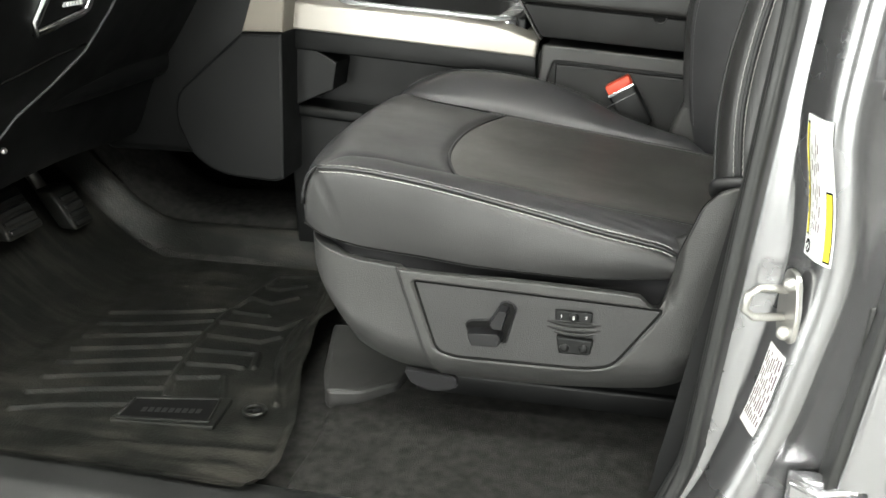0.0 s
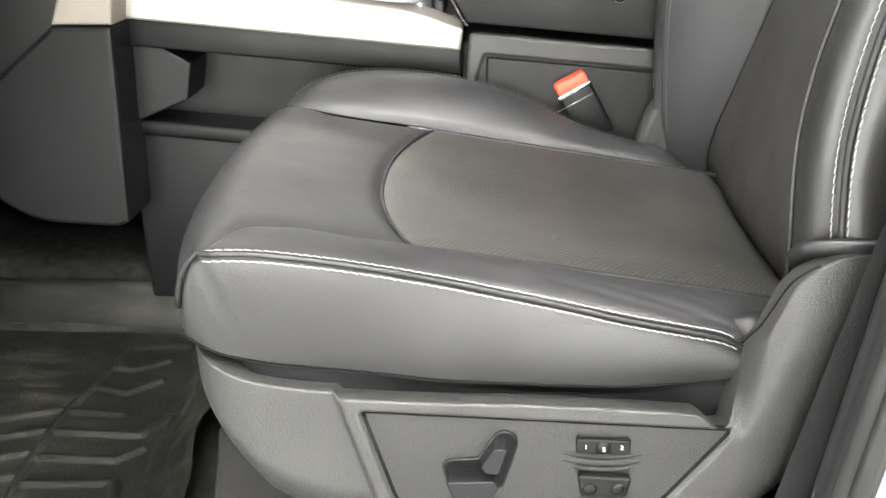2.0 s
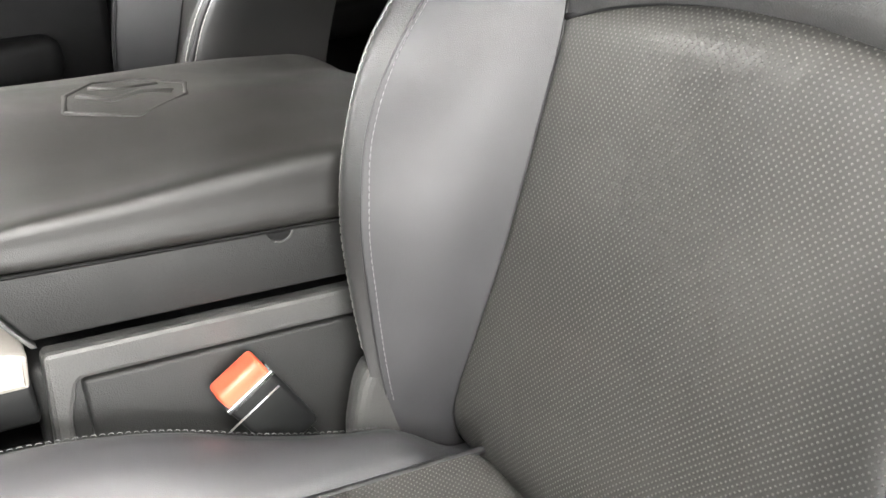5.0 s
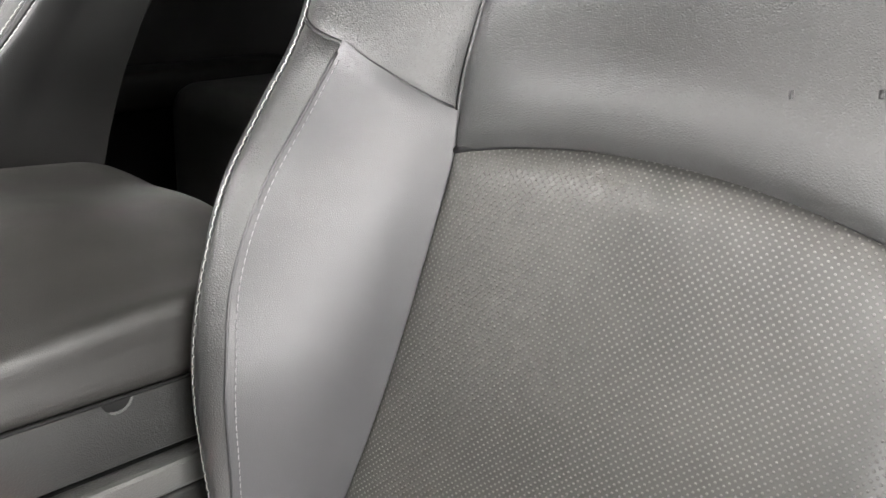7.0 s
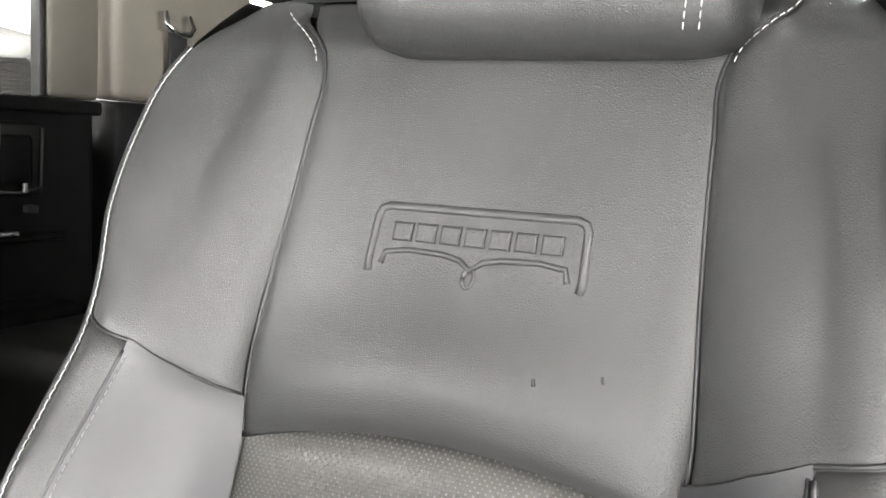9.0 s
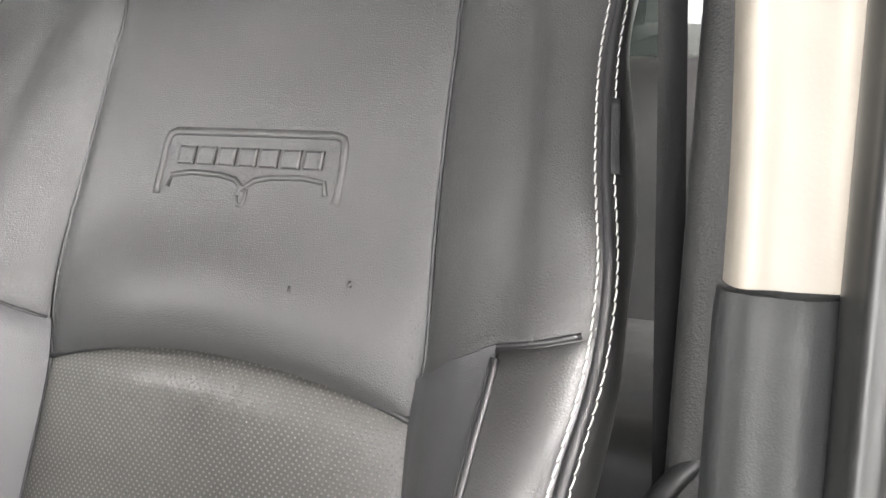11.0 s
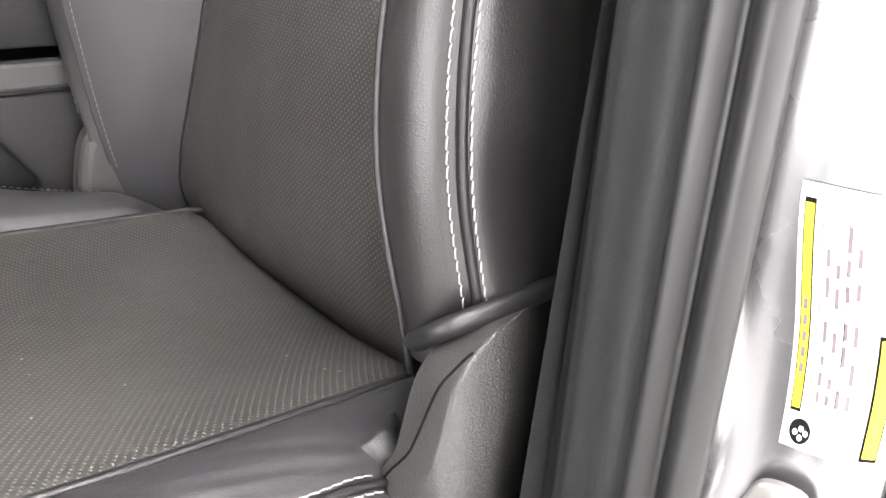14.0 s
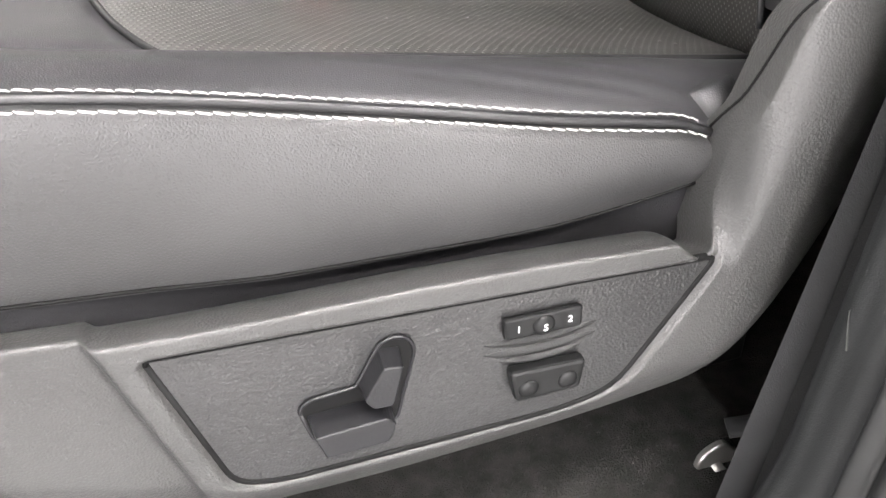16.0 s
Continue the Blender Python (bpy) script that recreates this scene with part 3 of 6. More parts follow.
    # dark woven skirt below the leather
    def skirt(s, t):
        if s < 0.8:
            k = s / 0.8
            x = 0.02 + k * (-0.44 - 0.02)
            h = 0.262 + 0.012 * smooth(-0.1, -0.36, x) - 0.02 * smooth(-0.40, -0.44, x)
        else:
            k = (s - 0.8) / 0.2
            x = -0.44 - 0.045 * math.sin(k * math.pi / 2)
            h = 0.254 * (1 - 0.75 * k)
        zt = FLANK_LOW(max(x, -0.456)) + 0.012
        return W(x, h - 0.013 + 0.007 * smooth(-0.2, -0.40, x) + 0.003 * math.sin(math.pi * t), zt + (0.945 - zt) * t)

    patch("skirt", skirt, 60, 6, FABRIC, seat, mid, label="black woven skirt band")

    rbox("seat_pan", (cx - 0.40, cy - 0.21, 0.86), (cx + 0.10, cy + 0.21, 0.985 + lift), 0.02, PLASTIC_DARK, seat)
    for h in (-0.11, 0.11):
        rbox("slide_rail", (cx - 0.36, cy + h - 0.02, 0.70), (cx + 0.16, cy + h + 0.02, 0.755), 0.006, PLASTIC_BLACK, seat, "black slide rail")
        rbox("riser", (cx - 0.33, cy + h - 0.012, 0.75), (cx + 0.10, cy + h + 0.012, 0.88 + lift), 0.006, PLASTIC_BLACK, seat)

    # ---- backrest ----
    lift = 0.0
    shell_depth = curve_of([(0.96, 0.135), (1.2, 0.135), (1.5, 0.15), (1.72, 0.13)] if sgn < 0 else [(0.96, 0.10), (1.10, 0.085), (1.28, 0.068), (1.40, 0.075), (1.51, 0.11), (1.567, 0.105), (1.65, 0.065), (1.72, 0.05)])

    bmid = (cx + 0.25, cy, 1.3)

    def cross(z, h, side=1):
        """Front face of the backrest at height z and half-width h >= 0; side -1: towards the console."""
        hs, hp, hr = BACK_SEAM(z), (PIPE_HALF if side > 0 else PIPE_IN)(z), (ROW_HALF if side > 0 else ROW_IN)(z)
        xc, xp, xr = BACK_X(z), (PIPE_X if side > 0 else PIPE_X_IN)(z), (ROW_X if side > 0 else ROW_X_IN)(z)
        if h <= hs:
            return xc - 0.004 * (1 - (h / hs) ** 2) * (1 - smooth(1.37, 1.42, z))
        if h <= hp:
            k = (h - hs) / (hp - hs)
            return xc + (xp - xc) * (k**0.85) - 0.006 * math.sin(math.pi * k)
        k = (h - hp) / max(hr - hp, 1e-4)
        return xp + (xr - xp) * k - 0.010 * math.sin(math.pi * min(1, k)) * 0.7

    def back_insert(s, t):
        h = 2 * t - 1
        zt = arc_z(h * 0.151)
        z = 0.972 + s * (zt - 0.972)
        hh = h * BACK_SEAM(z)
        roll = 0.008 * (1 - math.exp(-(((zt - z) / 0.014) ** 2))) * math.exp(-(((zt - z) / 0.07) ** 2)) * (1 - h**4)
        return W(cross(z, abs(hh)) - roll, hh, z)

    patch("back_insert", back_insert, 90, 48, PERF, seat, bmid, (0, 0.003, 0.003, 0.003), 0.006, "perforated black leather back insert")

    def back_upper(s, t):
        h = 2 * t - 1
        z0 = arc_z(h * 0.151)
        z = z0 + s * (1.70 - z0)
        hh = h * BACK_SEAM(z)
        puff = 0.016 * math.exp(-((z - z0 - 0.034) / 0.042) ** 2) * (1 - abs(h) ** 3)
        return W(cross(z, abs(hh)) - puff + 0.0 + 0.03 * smooth(1.66, 1.70, z), hh, z)

    patch("back_upper", back_upper, 64, 52, LEATHER, seat, bmid, (0.003, 0, 0.0025, 0.0025), 0.006, "grained black leather upper panel")

    for sd in (1, -1):
        tube("seam_welt", [W(cross(z, BACK_SEAM(z)) + 0.0026, sd * BACK_SEAM(z), z) for z in np.linspace(1.0, 1.68, 60)], 0.0017, LEATHER_EDGE, seat, 8)
    tube("arc_welt", [W(cross(arc_z(h), abs(h)) + 0.0030, h, arc_z(h)) for h in np.linspace(-0.151, 0.151, 30)], 0.0026, LEATHER_EDGE, seat, 8)
    for side in (1, -1):
        outer = side == 1
        pipe_half, row_half, row_x = (PIPE_HALF, ROW_HALF, ROW_X) if outer else (PIPE_IN, ROW_IN, ROW_X_IN)

        def lower_in(s, t, side=side, pipe_half=pipe_half, row_half=row_half):
            z = 0.985 + s * (1.40 - 0.985)
            h0, h1 = BACK_SEAM(z), pipe_half(z)
            h = h0 + t * (h1 - h0)
            zl = 0.985 if side > 0 else 0.962 + 0.28 * (h - 0.14)
            z = zl + s * (split_z(h) - zl)
            h0, h1 = BACK_SEAM(z), pipe_half(z)
            h = h0 + t * (h1 - h0)
            return W(cross(z, h, side), side * h, z)

        patch("bolster_inside", lower_in, 60, 14, LEATHER_SMOOTH, seat, bmid, (0, 0.003, 0.0025, 0), 0.005, "smooth black leather bolster panel")

        def lower_out(s, t, side=side, pipe_half=pipe_half, row_half=row_half):
            h = 0.22 + t * 0.042
            z = 1.075 + s * (split_z(h) - 1.075)
            h0, h1 = pipe_half(z), row_half(z)
            h = h0 + t * (h1 - h0)
            return W(cross(z, h, side), side * h, z)

        patch("bolster_face", lower_out, 60, 12, LEATHER_WORN_SHADED if outer else LEATHER, seat, bmid, (0, 0.003, 0, 0.002), 0.005, "grained black leather bolster face")

        def upper(s, t, side=side, pipe_half=pipe_half, row_half=row_half):
            h = 0.148 + t * 0.114
            z0 = split_z(h)
            z = z0 + s * (1.70 - z0)
            h0, h1 = BACK_SEAM(z), row_half(z)
            h = h0 + t * (h1 - h0)
            return W(cross(z, h, side) + 0.02 * smooth(1.66, 1.70, z), side * h, z)

        patch("shoulder", upper, 50, 20, LEATHER, seat, bmid, (0.003, 0, 0.0025, 0.002), 0.005, "grained black leather shoulder panel")

        def flank_b(s, t, side=side, row_x=row_x, pipe_half=pipe_half, row_half=row_half):
            z = 1.085 + s * (1.70 - 1.085)
            x0, h0 = row_x(z), row_half(z)
            x1 = BACK_X(z) + shell_depth(z)
            k = t
            x = x0 + k * (x1 - x0)
            puff = 0.008 if side > 0 else 0.003
            bul = puff * math.sin(math.pi * min(1.0, 2.4 * k)) - (0.036 if side > 0 else 0.020) * k**1.5
            bul += 0.003 * math.sin(41 * z + 6 * k) * math.exp(-((k - 0.25) / 0.18) ** 2) * (side > 0)
            return W(x, side * (h0 + bul + 0.004 + 0.004 * math.sin(7 * z) * k * (1 - k)), z)

        patch("back_flank", flank_b, 90, 24, LEATHER_WORN_SHADED, seat, bmid, (0, 0, 0.003, 0), 0.006, "grained black leather backrest side")
        tube("split_welt", [W(cross(split_z(h), h, side) + (0.0002 if outer else 0.0015), side * h, split_z(h)) for h in np.linspace(0.156, 0.262, 20)], 0.0017, LEATHER_EDGE, seat, 6)
        pipe = [W(cross(z, pipe_half(z), side) - 0.0016, side * (pipe_half(z) + 0.0006), z) for z in np.linspace(1.06, 1.442, 40)]
        pipe = [tuple(np.mean([pipe[max(0, min(39, i + k))] for k in range(-1, 2)], axis=0)) for i in range(40)]
        if outer:
            tube("piping", pipe, 0.0021, LEATHER_EDGE, seat, 8)
            tube("piping_groove", [(p[0] + 0.002, p[1] - side * sgn * 0.0032, p[2]) for p in pipe], 0.0012, LEATHER_EDGE, seat, 6)
        else:
            tube("piping_groove", [(p[0] + 0.0018, p[1], p[2]) for p in pipe], 0.0014, LEATHER_EDGE, seat, 6)
            row = [W(cross(z, pipe_half(z) - 0.0035, side) - 0.0003, side * (pipe_half(z) - 0.0035), z) for z in np.linspace(1.06, 1.435, 50)]
            stitches("seam_stitching", row, (-1, -side * sgn * 0.5, 0), THREAD_DARK, seat, 0.006, 0.0046, 0.0007, "grey thread stitching")
        rows = []
        for off, back in ((-0.0028, 0.000), (0.0056, 0.007)):
            rows.append([W((cross(z, row_half(z) + off, side) - 0.0002) if off < 0 else (row_x(z) + back - 0.001), side * (row_half(z) + off), z) for z in np.linspace(1.115, 1.66, 80)])
        welt = [W(row_x(z) + 0.003, side * (row_half(z) + 0.002), z) for z in np.linspace(1.10, 1.66, 60)]
        tube("edge_welt", welt, 0.0030, LEATHER_EDGE, seat, 8)
        stitches("back_stitching", rows[0], (-1, side * sgn * 0.3, 0), THREAD, seat, label="pale thread stitching", slant=0.11)
        stitches("back_stitching", rows[1], (-0.7, side * sgn * 0.7, 0), THREAD, seat, label="pale thread stitching", slant=0.11)

        if outer and sgn < 0:
            tag = [W(row_x(z) + 0.004, side * (row_half(z) + 0.0045), z) for z in np.linspace(1.532, 1.572, 9)]
            tube("seam_tag", tag, 0.0052, WEBBING, seat, 8, "black fabric tag in the seam", flat=0.35)
        # thin rolled flap at the foot of the outer bolster
        if side < 0:
            continue
        pts = [(0.095, 0.190, 1.060), (0.052, 0.214, 1.074), (0.030, 0.236, 1.090), (0.025, 0.254, 1.105), (0.028, 0.267, 1.115), (0.056, 0.276, 1.120), (0.13, 0.282, 1.122)]
        cs = [curve_of([(k / 6, p[c]) for k, p in enumerate(pts)]) for c in range(3)]
        tube("foot_roll", [W(cs[0](k / 24), side * cs[1](k / 24), cs[2](k / 24) - 0.004) for k in range(25)], 0.0078, LEATHER_EDGE, seat, 12, "rolled black leather flap", flat=0.7)

    # back shell, closed behind
    def shell(s, t):
        h = 2 * t - 1
        z = 0.96 + s * 0.74
        half = ROW_HALF(max(z, 1.085)) - 0.031 if h > 0 else ROW_IN(max(z, 1.085)) - 0.015
        return W(BACK_X(z) + shell_depth(z) + 0.012 * (1 - h * h), h * half, z)

    patch("back_shell", shell, 20, 16, PLASTIC_DARK, seat, (cx, cy, 1.3), label="dark plastic rear shell")

    def crown(s, t):
        h = (2 * t - 1) * ROW_HALF(1.70)
        w = s * math.pi / 2
        return W(BACK_X(1.70) + 0.02 + (shell_depth(1.70) - 0.02) * s, h, 1.70 + 0.012 * math.sin(math.pi * s))

    patch("crown", crown, 10, 20, LEATHER, seat, bmid)

    # headrest
    def head(s, t):
        a, b = s * 2 * math.pi, t
        h = (2 * b - 1)
        e = (1 - abs(h) ** 9) ** 0.3 if abs(h) < 1 else 0.0
        ca, sa = math.cos(a), math.sin(a)
        rx = 0.055 * math.copysign(abs(ca) ** 0.7, ca) * (0.25 + 0.75 * e)
        rz = 0.085 * math.copysign(abs(sa) ** 0.7, sa) * (0.35 + 0.65 * e)
        return W(0.245 + rx + 0.12 * rz, 0.030 + h * 0.137, 1.735 + rz)

    hr = patch("headrest", head, 40, 30, LEATHER, seat, (cx + 0.245, cy, 1.74), label="black leather headrest")
    for h in (0.131, 0.140):
        row = [W(0.245 + 0.12 * r - 0.0555 + 0.012 * abs(r / 0.085) ** 4, h + 0.06 * r, 1.737 + r) for r in np.linspace(-0.076, 0.06, 20)]
        stitches("headrest_stitching", row, (-1, 0, 0), THREAD, hr, 0.006, 0.0045, 0.001)
    for sd in (1, -1):
        row = [W(cross(z, BACK_SEAM(z) + 0.005, sd) - 0.0004, sd * (BACK_SEAM(z) + 0.005), z) for z in np.linspace(1.648, 1.688, 8)]
        stitches("shoulder_stitching", row, (-1, 0, 0.2), THREAD, seat, 0.006, 0.0045, 0.001)
    for h in (-0.06, 0.06):
        tube("post", [W(0.255, h, 1.62), W(0.262, h, 1.70)], 0.007, CHROME, hr, 10)
    return seat, W


driver, WD = power_seat(0.0, 1.193, -1, "black leather power car seat with perforated inserts and pale stitching", "front seats")
passenger, WP = power_seat(0.0, 2.075, 1, "black leather passenger seat beyond the centre console", "front seats", 0.13)


prism("rail_cover", rounded([(-0.535, 1.19), (-0.505, 1.06), (-0.482, 1.005), (-0.435, 1.012), (-0.385, 1.05), (-0.36, 1.19)], 0.012), "z", 0.704, 0.738, 0.006, PLASTIC, driver, "grey plastic rail cover", warp=lambda x, y, z: (x, y, z + 0.1 * max(0.0, y - 1.06) * (z > 0.72)))
prism("skirt_flap", rounded([(-0.335, 0.842), (-0.265, 0.838), (-0.262, 0.822), (-0.295, 0.812), (-0.325, 0.822)], 0.008), "y", 0.915, 0.925, 0.002, FABRIC, driver, "black hanging trim flap")

# ---- side shield with switches ----
SHIELD_TOP = curve_of([(-0.47, 1.012), (-0.44, 1.006), (-0.38, 0.994), (-0.315, 0.989), (-0.166, 0.987), (-0.05, 0.982), (-0.018, 0.980), (-0.012, 1.0), (-0.005, 1.035), (0.004, 1.064), (0.012, 1.087), (0.022, 1.101), (0.036, 1.110), (0.07, 1.114), (0.16, 1.108)])
SHIELD_LOW = curve_of([(-0.47, 0.93), (-0.45, 0.91), (-0.425, 0.887), (-0.376, 0.852), (-0.345, 0.840), (-0.25, 0.834), (-0.158, 0.836), (-0.043, 0.846), (-0.012, 0.851), (0.01, 0.858), (0.03, 0.872), (0.05, 0.893), (0.075, 0.925), (0.11, 0.965), (0.16, 1.01)])
PLATE = [(-0.313, 0.976), (-0.019, 0.966), (-0.072, 0.887), (-0.105, 0.880), (-0.262, 0.878), (-0.286, 0.884)]


def inside_by(x, z, poly):
    """Signed distance to the outline, positive within (clockwise or not)."""
    best, odd = 9.0, False
    n = len(poly)
    for i in range(n):
        (x0, z0), (x1, z1) = poly[i], poly[(i + 1) % n]
        dx, dz = x1 - x0, z1 - z0
        t = min(1, max(0, ((x - x0) * dx + (z - z0) * dz) / (dx * dx + dz * dz)))
        best = min(best, math.hypot(x - x0 - t * dx, z - z0 - t * dz))
        if (z0 > z) != (z1 > z) and x < x0 + (z - z0) * dx / (z1 - z0):
            odd = not odd
    return best if odd else -best


PLATE_R = rounded(PLATE, [0.004, 0.007, 0.02, 0.02, 0.02, 0.016], 4)


def shield(s, t):
    # along the plan: front face, rounded corner, then straight to the rear
    L = s * 0.83
    if L < 0.14:
        px, py, nx, ny = -0.468, 1.10 - L, -1.0, 0.0
    elif L < 0.25:
        a = (L - 0.14) / 0.11 * math.pi / 2
        px, py = -0.398 - 0.07 * math.cos(a), 0.96 - 0.066 * math.sin(a)
        nx, ny = -math.cos(a), -math.sin(a)
    else:
        px, py, nx, ny = -0.398 + (L - 0.25), 0.894, 0.0, -1.0
    zt, zb = SHIELD_TOP(px), SHIELD_LOW(px)
    lip = max(0.0, (t - 0.86) / 0.14)
    z = zb + min(1.0, t / 0.86) * (zt - zb)
    low = max(0.0, 0.06 - (z - zb))
    cover = smooth(-0.03, 0.0, px)
    high = max(0.0, 0.0025 + 0.0475 * cover - (zt - z) * (1 - 0.35 * cover))
    off = -low * low * 9.0 - high * high * (60 - 56 * cover)
    d = inside_by(px, z, PLATE_R)
    left = ((-0.313 + (0.976 - z) * 0.293) - px) * 0.96
    off -= 0.009 * smooth(0.013, 0.019, left) if L > 0.2 else 0.009
    off -= 0.011 * smooth(-0.0035, 0.003, d)
    turn = max(-0.035, 0.23 * (z - 0.91) - 0.012)
    off -= 0.040 * smooth(turn, turn + 0.13, px)
    off -= 0.034 * lip
    z -= 0.010 * lip * lip + 0.002 * lip
    return (px + nx * off, py + ny * off, z)


side_shield = patch("side_shield", shield, 420, 110, PLASTIC, driver, (-0.2, 1.1, 0.95), label="grey grained plastic side shield")


groove_lip = [(-0.008, 0.8), (0.001, 0.56), (0.0061, 0.45), (0.0112, 0.35), (0.0176, 0.2), (0.0285, 0.04)]
tube("cover_groove", [Vector(shield((x + 0.648) / 0.83, 0.86 + 0.14 * lerp(groove_lip, x))) + Vector((-0.0003, -0.0002, 0.0002)) for x in np.linspace(-0.008, 0.028, 24)], 0.0008, INK, side_shield, 6)
plate_in = [(-0.13 + (x + 0.13) * 0.990, 0.93 + (z - 0.93) * 0.975) for x, z in PLATE_R]


def plate_face(name):
    bm = bmesh.new()
    for y in (0.9045, 0.899):
        bm.faces.new([bm.verts.new((x, y, z)) for x, z in plate_in])
    bm.verts.ensure_lookup_table()
    n = len(plate_in)
    for i in range(n):
        bm.faces.new((bm.verts[i], bm.verts[(i + 1) % n], bm.verts[n + (i + 1) % n], bm.verts[n + i]))
    return part(name, bm, PLASTIC_PLATE, side_shield, "dark grained switch plate", smooth=False)


plate = plate_face("switch_plate")
tube("plate_gap", [(x, 0.8998, z) for x, z in PLATE_R + PLATE_R[:1]], 0.0022, INK, side_shield, 6)


def hinge_tab(s, t):
    a = Vector((-0.0125, 0.9585, 1.0325)).lerp(Vector((0.022, 0.9680, 1.0345)), s)
    b = Vector((-0.0085, 0.9475, 1.0180)).lerp(Vector((0.014, 0.9365, 1.0140)), s)
    p = a.lerp(b, t)
    return (p.x, p.y, p.z + 0.0045 * math.sin(math.pi * (0.15 + 0.85 * t)) + 0.004 * math.sin(math.pi * s))


patch("hinge_tab", hinge_tab, 14, 12, LEATHER_EDGE, driver, (0.0, 1.0, 0.95), (0.002, 0.002, 0.002, 0.002), 0.004, "dark leather hinge tab")
# seat levers: a flat foot and an upright back lever in a black socket
LEVER = grained("charcoal_lever_plastic", (0.009, 0.009, 0.010), 0.30, 0.40, 500, 0.0003, 0.3)
LEVER.node_tree.nodes["Principled BSDF"].inputs["Specular IOR Level"].default_value = 0.35
socket_line = rounded([(-0.2485, 0.9255), (-0.243, 0.9305), (-0.2185, 0.9325), (-0.2050, 0.9575), (-0.198, 0.9597), (-0.1905, 0.957), (-0.1875, 0.949), (-0.194, 0.925), (-0.199, 0.904), (-0.243, 0.902)], 0.004)
prism("lever_socket", socket_line, "y", 0.8985, 0.8975, 0, INK, driver, "black lever socket")
tube("socket_rim", [(x, 0.8978, z) for x, z in socket_line + socket_line[:1]], 0.0011, LEVER, driver, 6)


def lever(name, outline, deep, draft, label):
    """A moulded lever: outline at the plate, drawn in towards its flat face."""
    cx, cz = (sum(p[k] for p in outline) / len(outline) for k in (0, 1))

    def taper(x, y, z):
        k = 1 - draft * (0.898 - y) / deep
        return (cx + (x - cx) * k, y, cz + (z - cz) * k)

    return prism(name, rounded(outline, 0.0022, 2), "y", 0.898, 0.898 - deep, 0.0010, LEVER, driver, label, warp=taper)


lever("cushion_lever", [(-0.2455, 0.921), (-0.206, 0.9235), (-0.2015, 0.917), (-0.206, 0.9055), (-0.2405, 0.904)], 0.017, 0.06, "black cushion lever")
lever("recline_lever", [(-0.2185, 0.9335), (-0.2065, 0.9545), (-0.1950, 0.9535), (-0.2020, 0.9255), (-0.2140, 0.926)], 0.014, 0.12, "black recline lever")
# memory switch with engraved signs and the lumbar rocker below
prism("memory_switch", rounded([(-0.1415, 0.9560), (-0.0980, 0.9555), (-0.0980, 0.9425), (-0.1410, 0.9430)], 0.002), "y", 0.898, 0.8945, 0.0012, PLASTIC_BLACK, driver, "black memory switch with white signs")
prism("lumbar_rocker", rounded([(-0.1390, 0.9235), (-0.0955, 0.9220), (-0.0980, 0.9025), (-0.1350, 0.9015)], 0.003), "y", 0.898, 0.890, 0.002, PLASTIC_BLACK, driver, "black lumbar rocker")


def dome(name, x, z, y, r, mat, parent, h=0.35):
    bm = bmesh.new()
    bmesh.ops.create_uvsphere(bm, u_segments=16, v_segments=10, radius=r)
    for v in bm.verts:
        v.co = Vector((x + v.co.x, y + v.co.y * h, z + v.co.z))
    return part(name, bm, mat, parent)


dome("memory_button", -0.1195, 0.9485, 0.8945, 0.0062, PLASTIC_BLACK, driver)
dome("rocker_bump", -0.1285, 0.9105, 0.890, 0.0058, PLASTIC_BLACK, driver)
dome("rocker_bump", -0.1060, 0.9110, 0.890, 0.0058, PLASTIC_BLACK, driver)
for z0, w, tall in ((0.9395, 0.034, 0.0075), (0.9325, 0.034, 0.0075), (0.9262, 0.025, 0.0060)):
    rows = []
    for k in np.linspace(-1, 1, 17):
        c = (1 - k * k) ** 0.7
        x, z = -0.1190 + w * k, z0 - 0.0030 * (1 - k * k)
        rows += [(x, 0.8994 - 0.0024 * c * math.sin(math.pi * q / 6), z + (q / 6 - 0.5) * (tall * c + 0.0004)) for q in range(7)]
    mesh_ob("switch_rib", rows, [(7 * i + j, 7 * i + j + 7, 7 * i + j + 8, 7 * i + j + 1) for i in range(16) for j in range(6)], PLASTIC_DARK, driver)


def sign(text, x, y, z, size, mat, parent, rot):
    cu = bpy.data.curves.new("sign", "FONT")
    cu.body, cu.size, cu.extrude = text, size, 0.0002
    cu.align_x, cu.align_y = "CENTER", "CENTER"
    tmp = bpy.data.objects.new("sign", cu)
    scene.collection.objects.link(tmp)
    me = bpy.data.meshes.new_from_object(tmp.evaluated_get(bpy.context.evaluated_depsgraph_get()))
    bpy.data.objects.remove(tmp)
    me.materials.clear()
    me.materials.append(mat)
    me.transform(Matrix.Translation((x, y, z)) @ Euler([radians(a) for a in rot]).to_matrix().to_4x4())
    return adopt(new("sign", me), parent)


for text, x in (("1", -0.1335), ("2", -0.1050)):
    sign(text, x, 0.8942, 0.9490, 0.0058, WHITE_INK, driver, (90, 0, 0))
sign("S", -0.1195, 0.8920, 0.9485, 0.006, WHITE_INK, driver, (90, 0, 0))

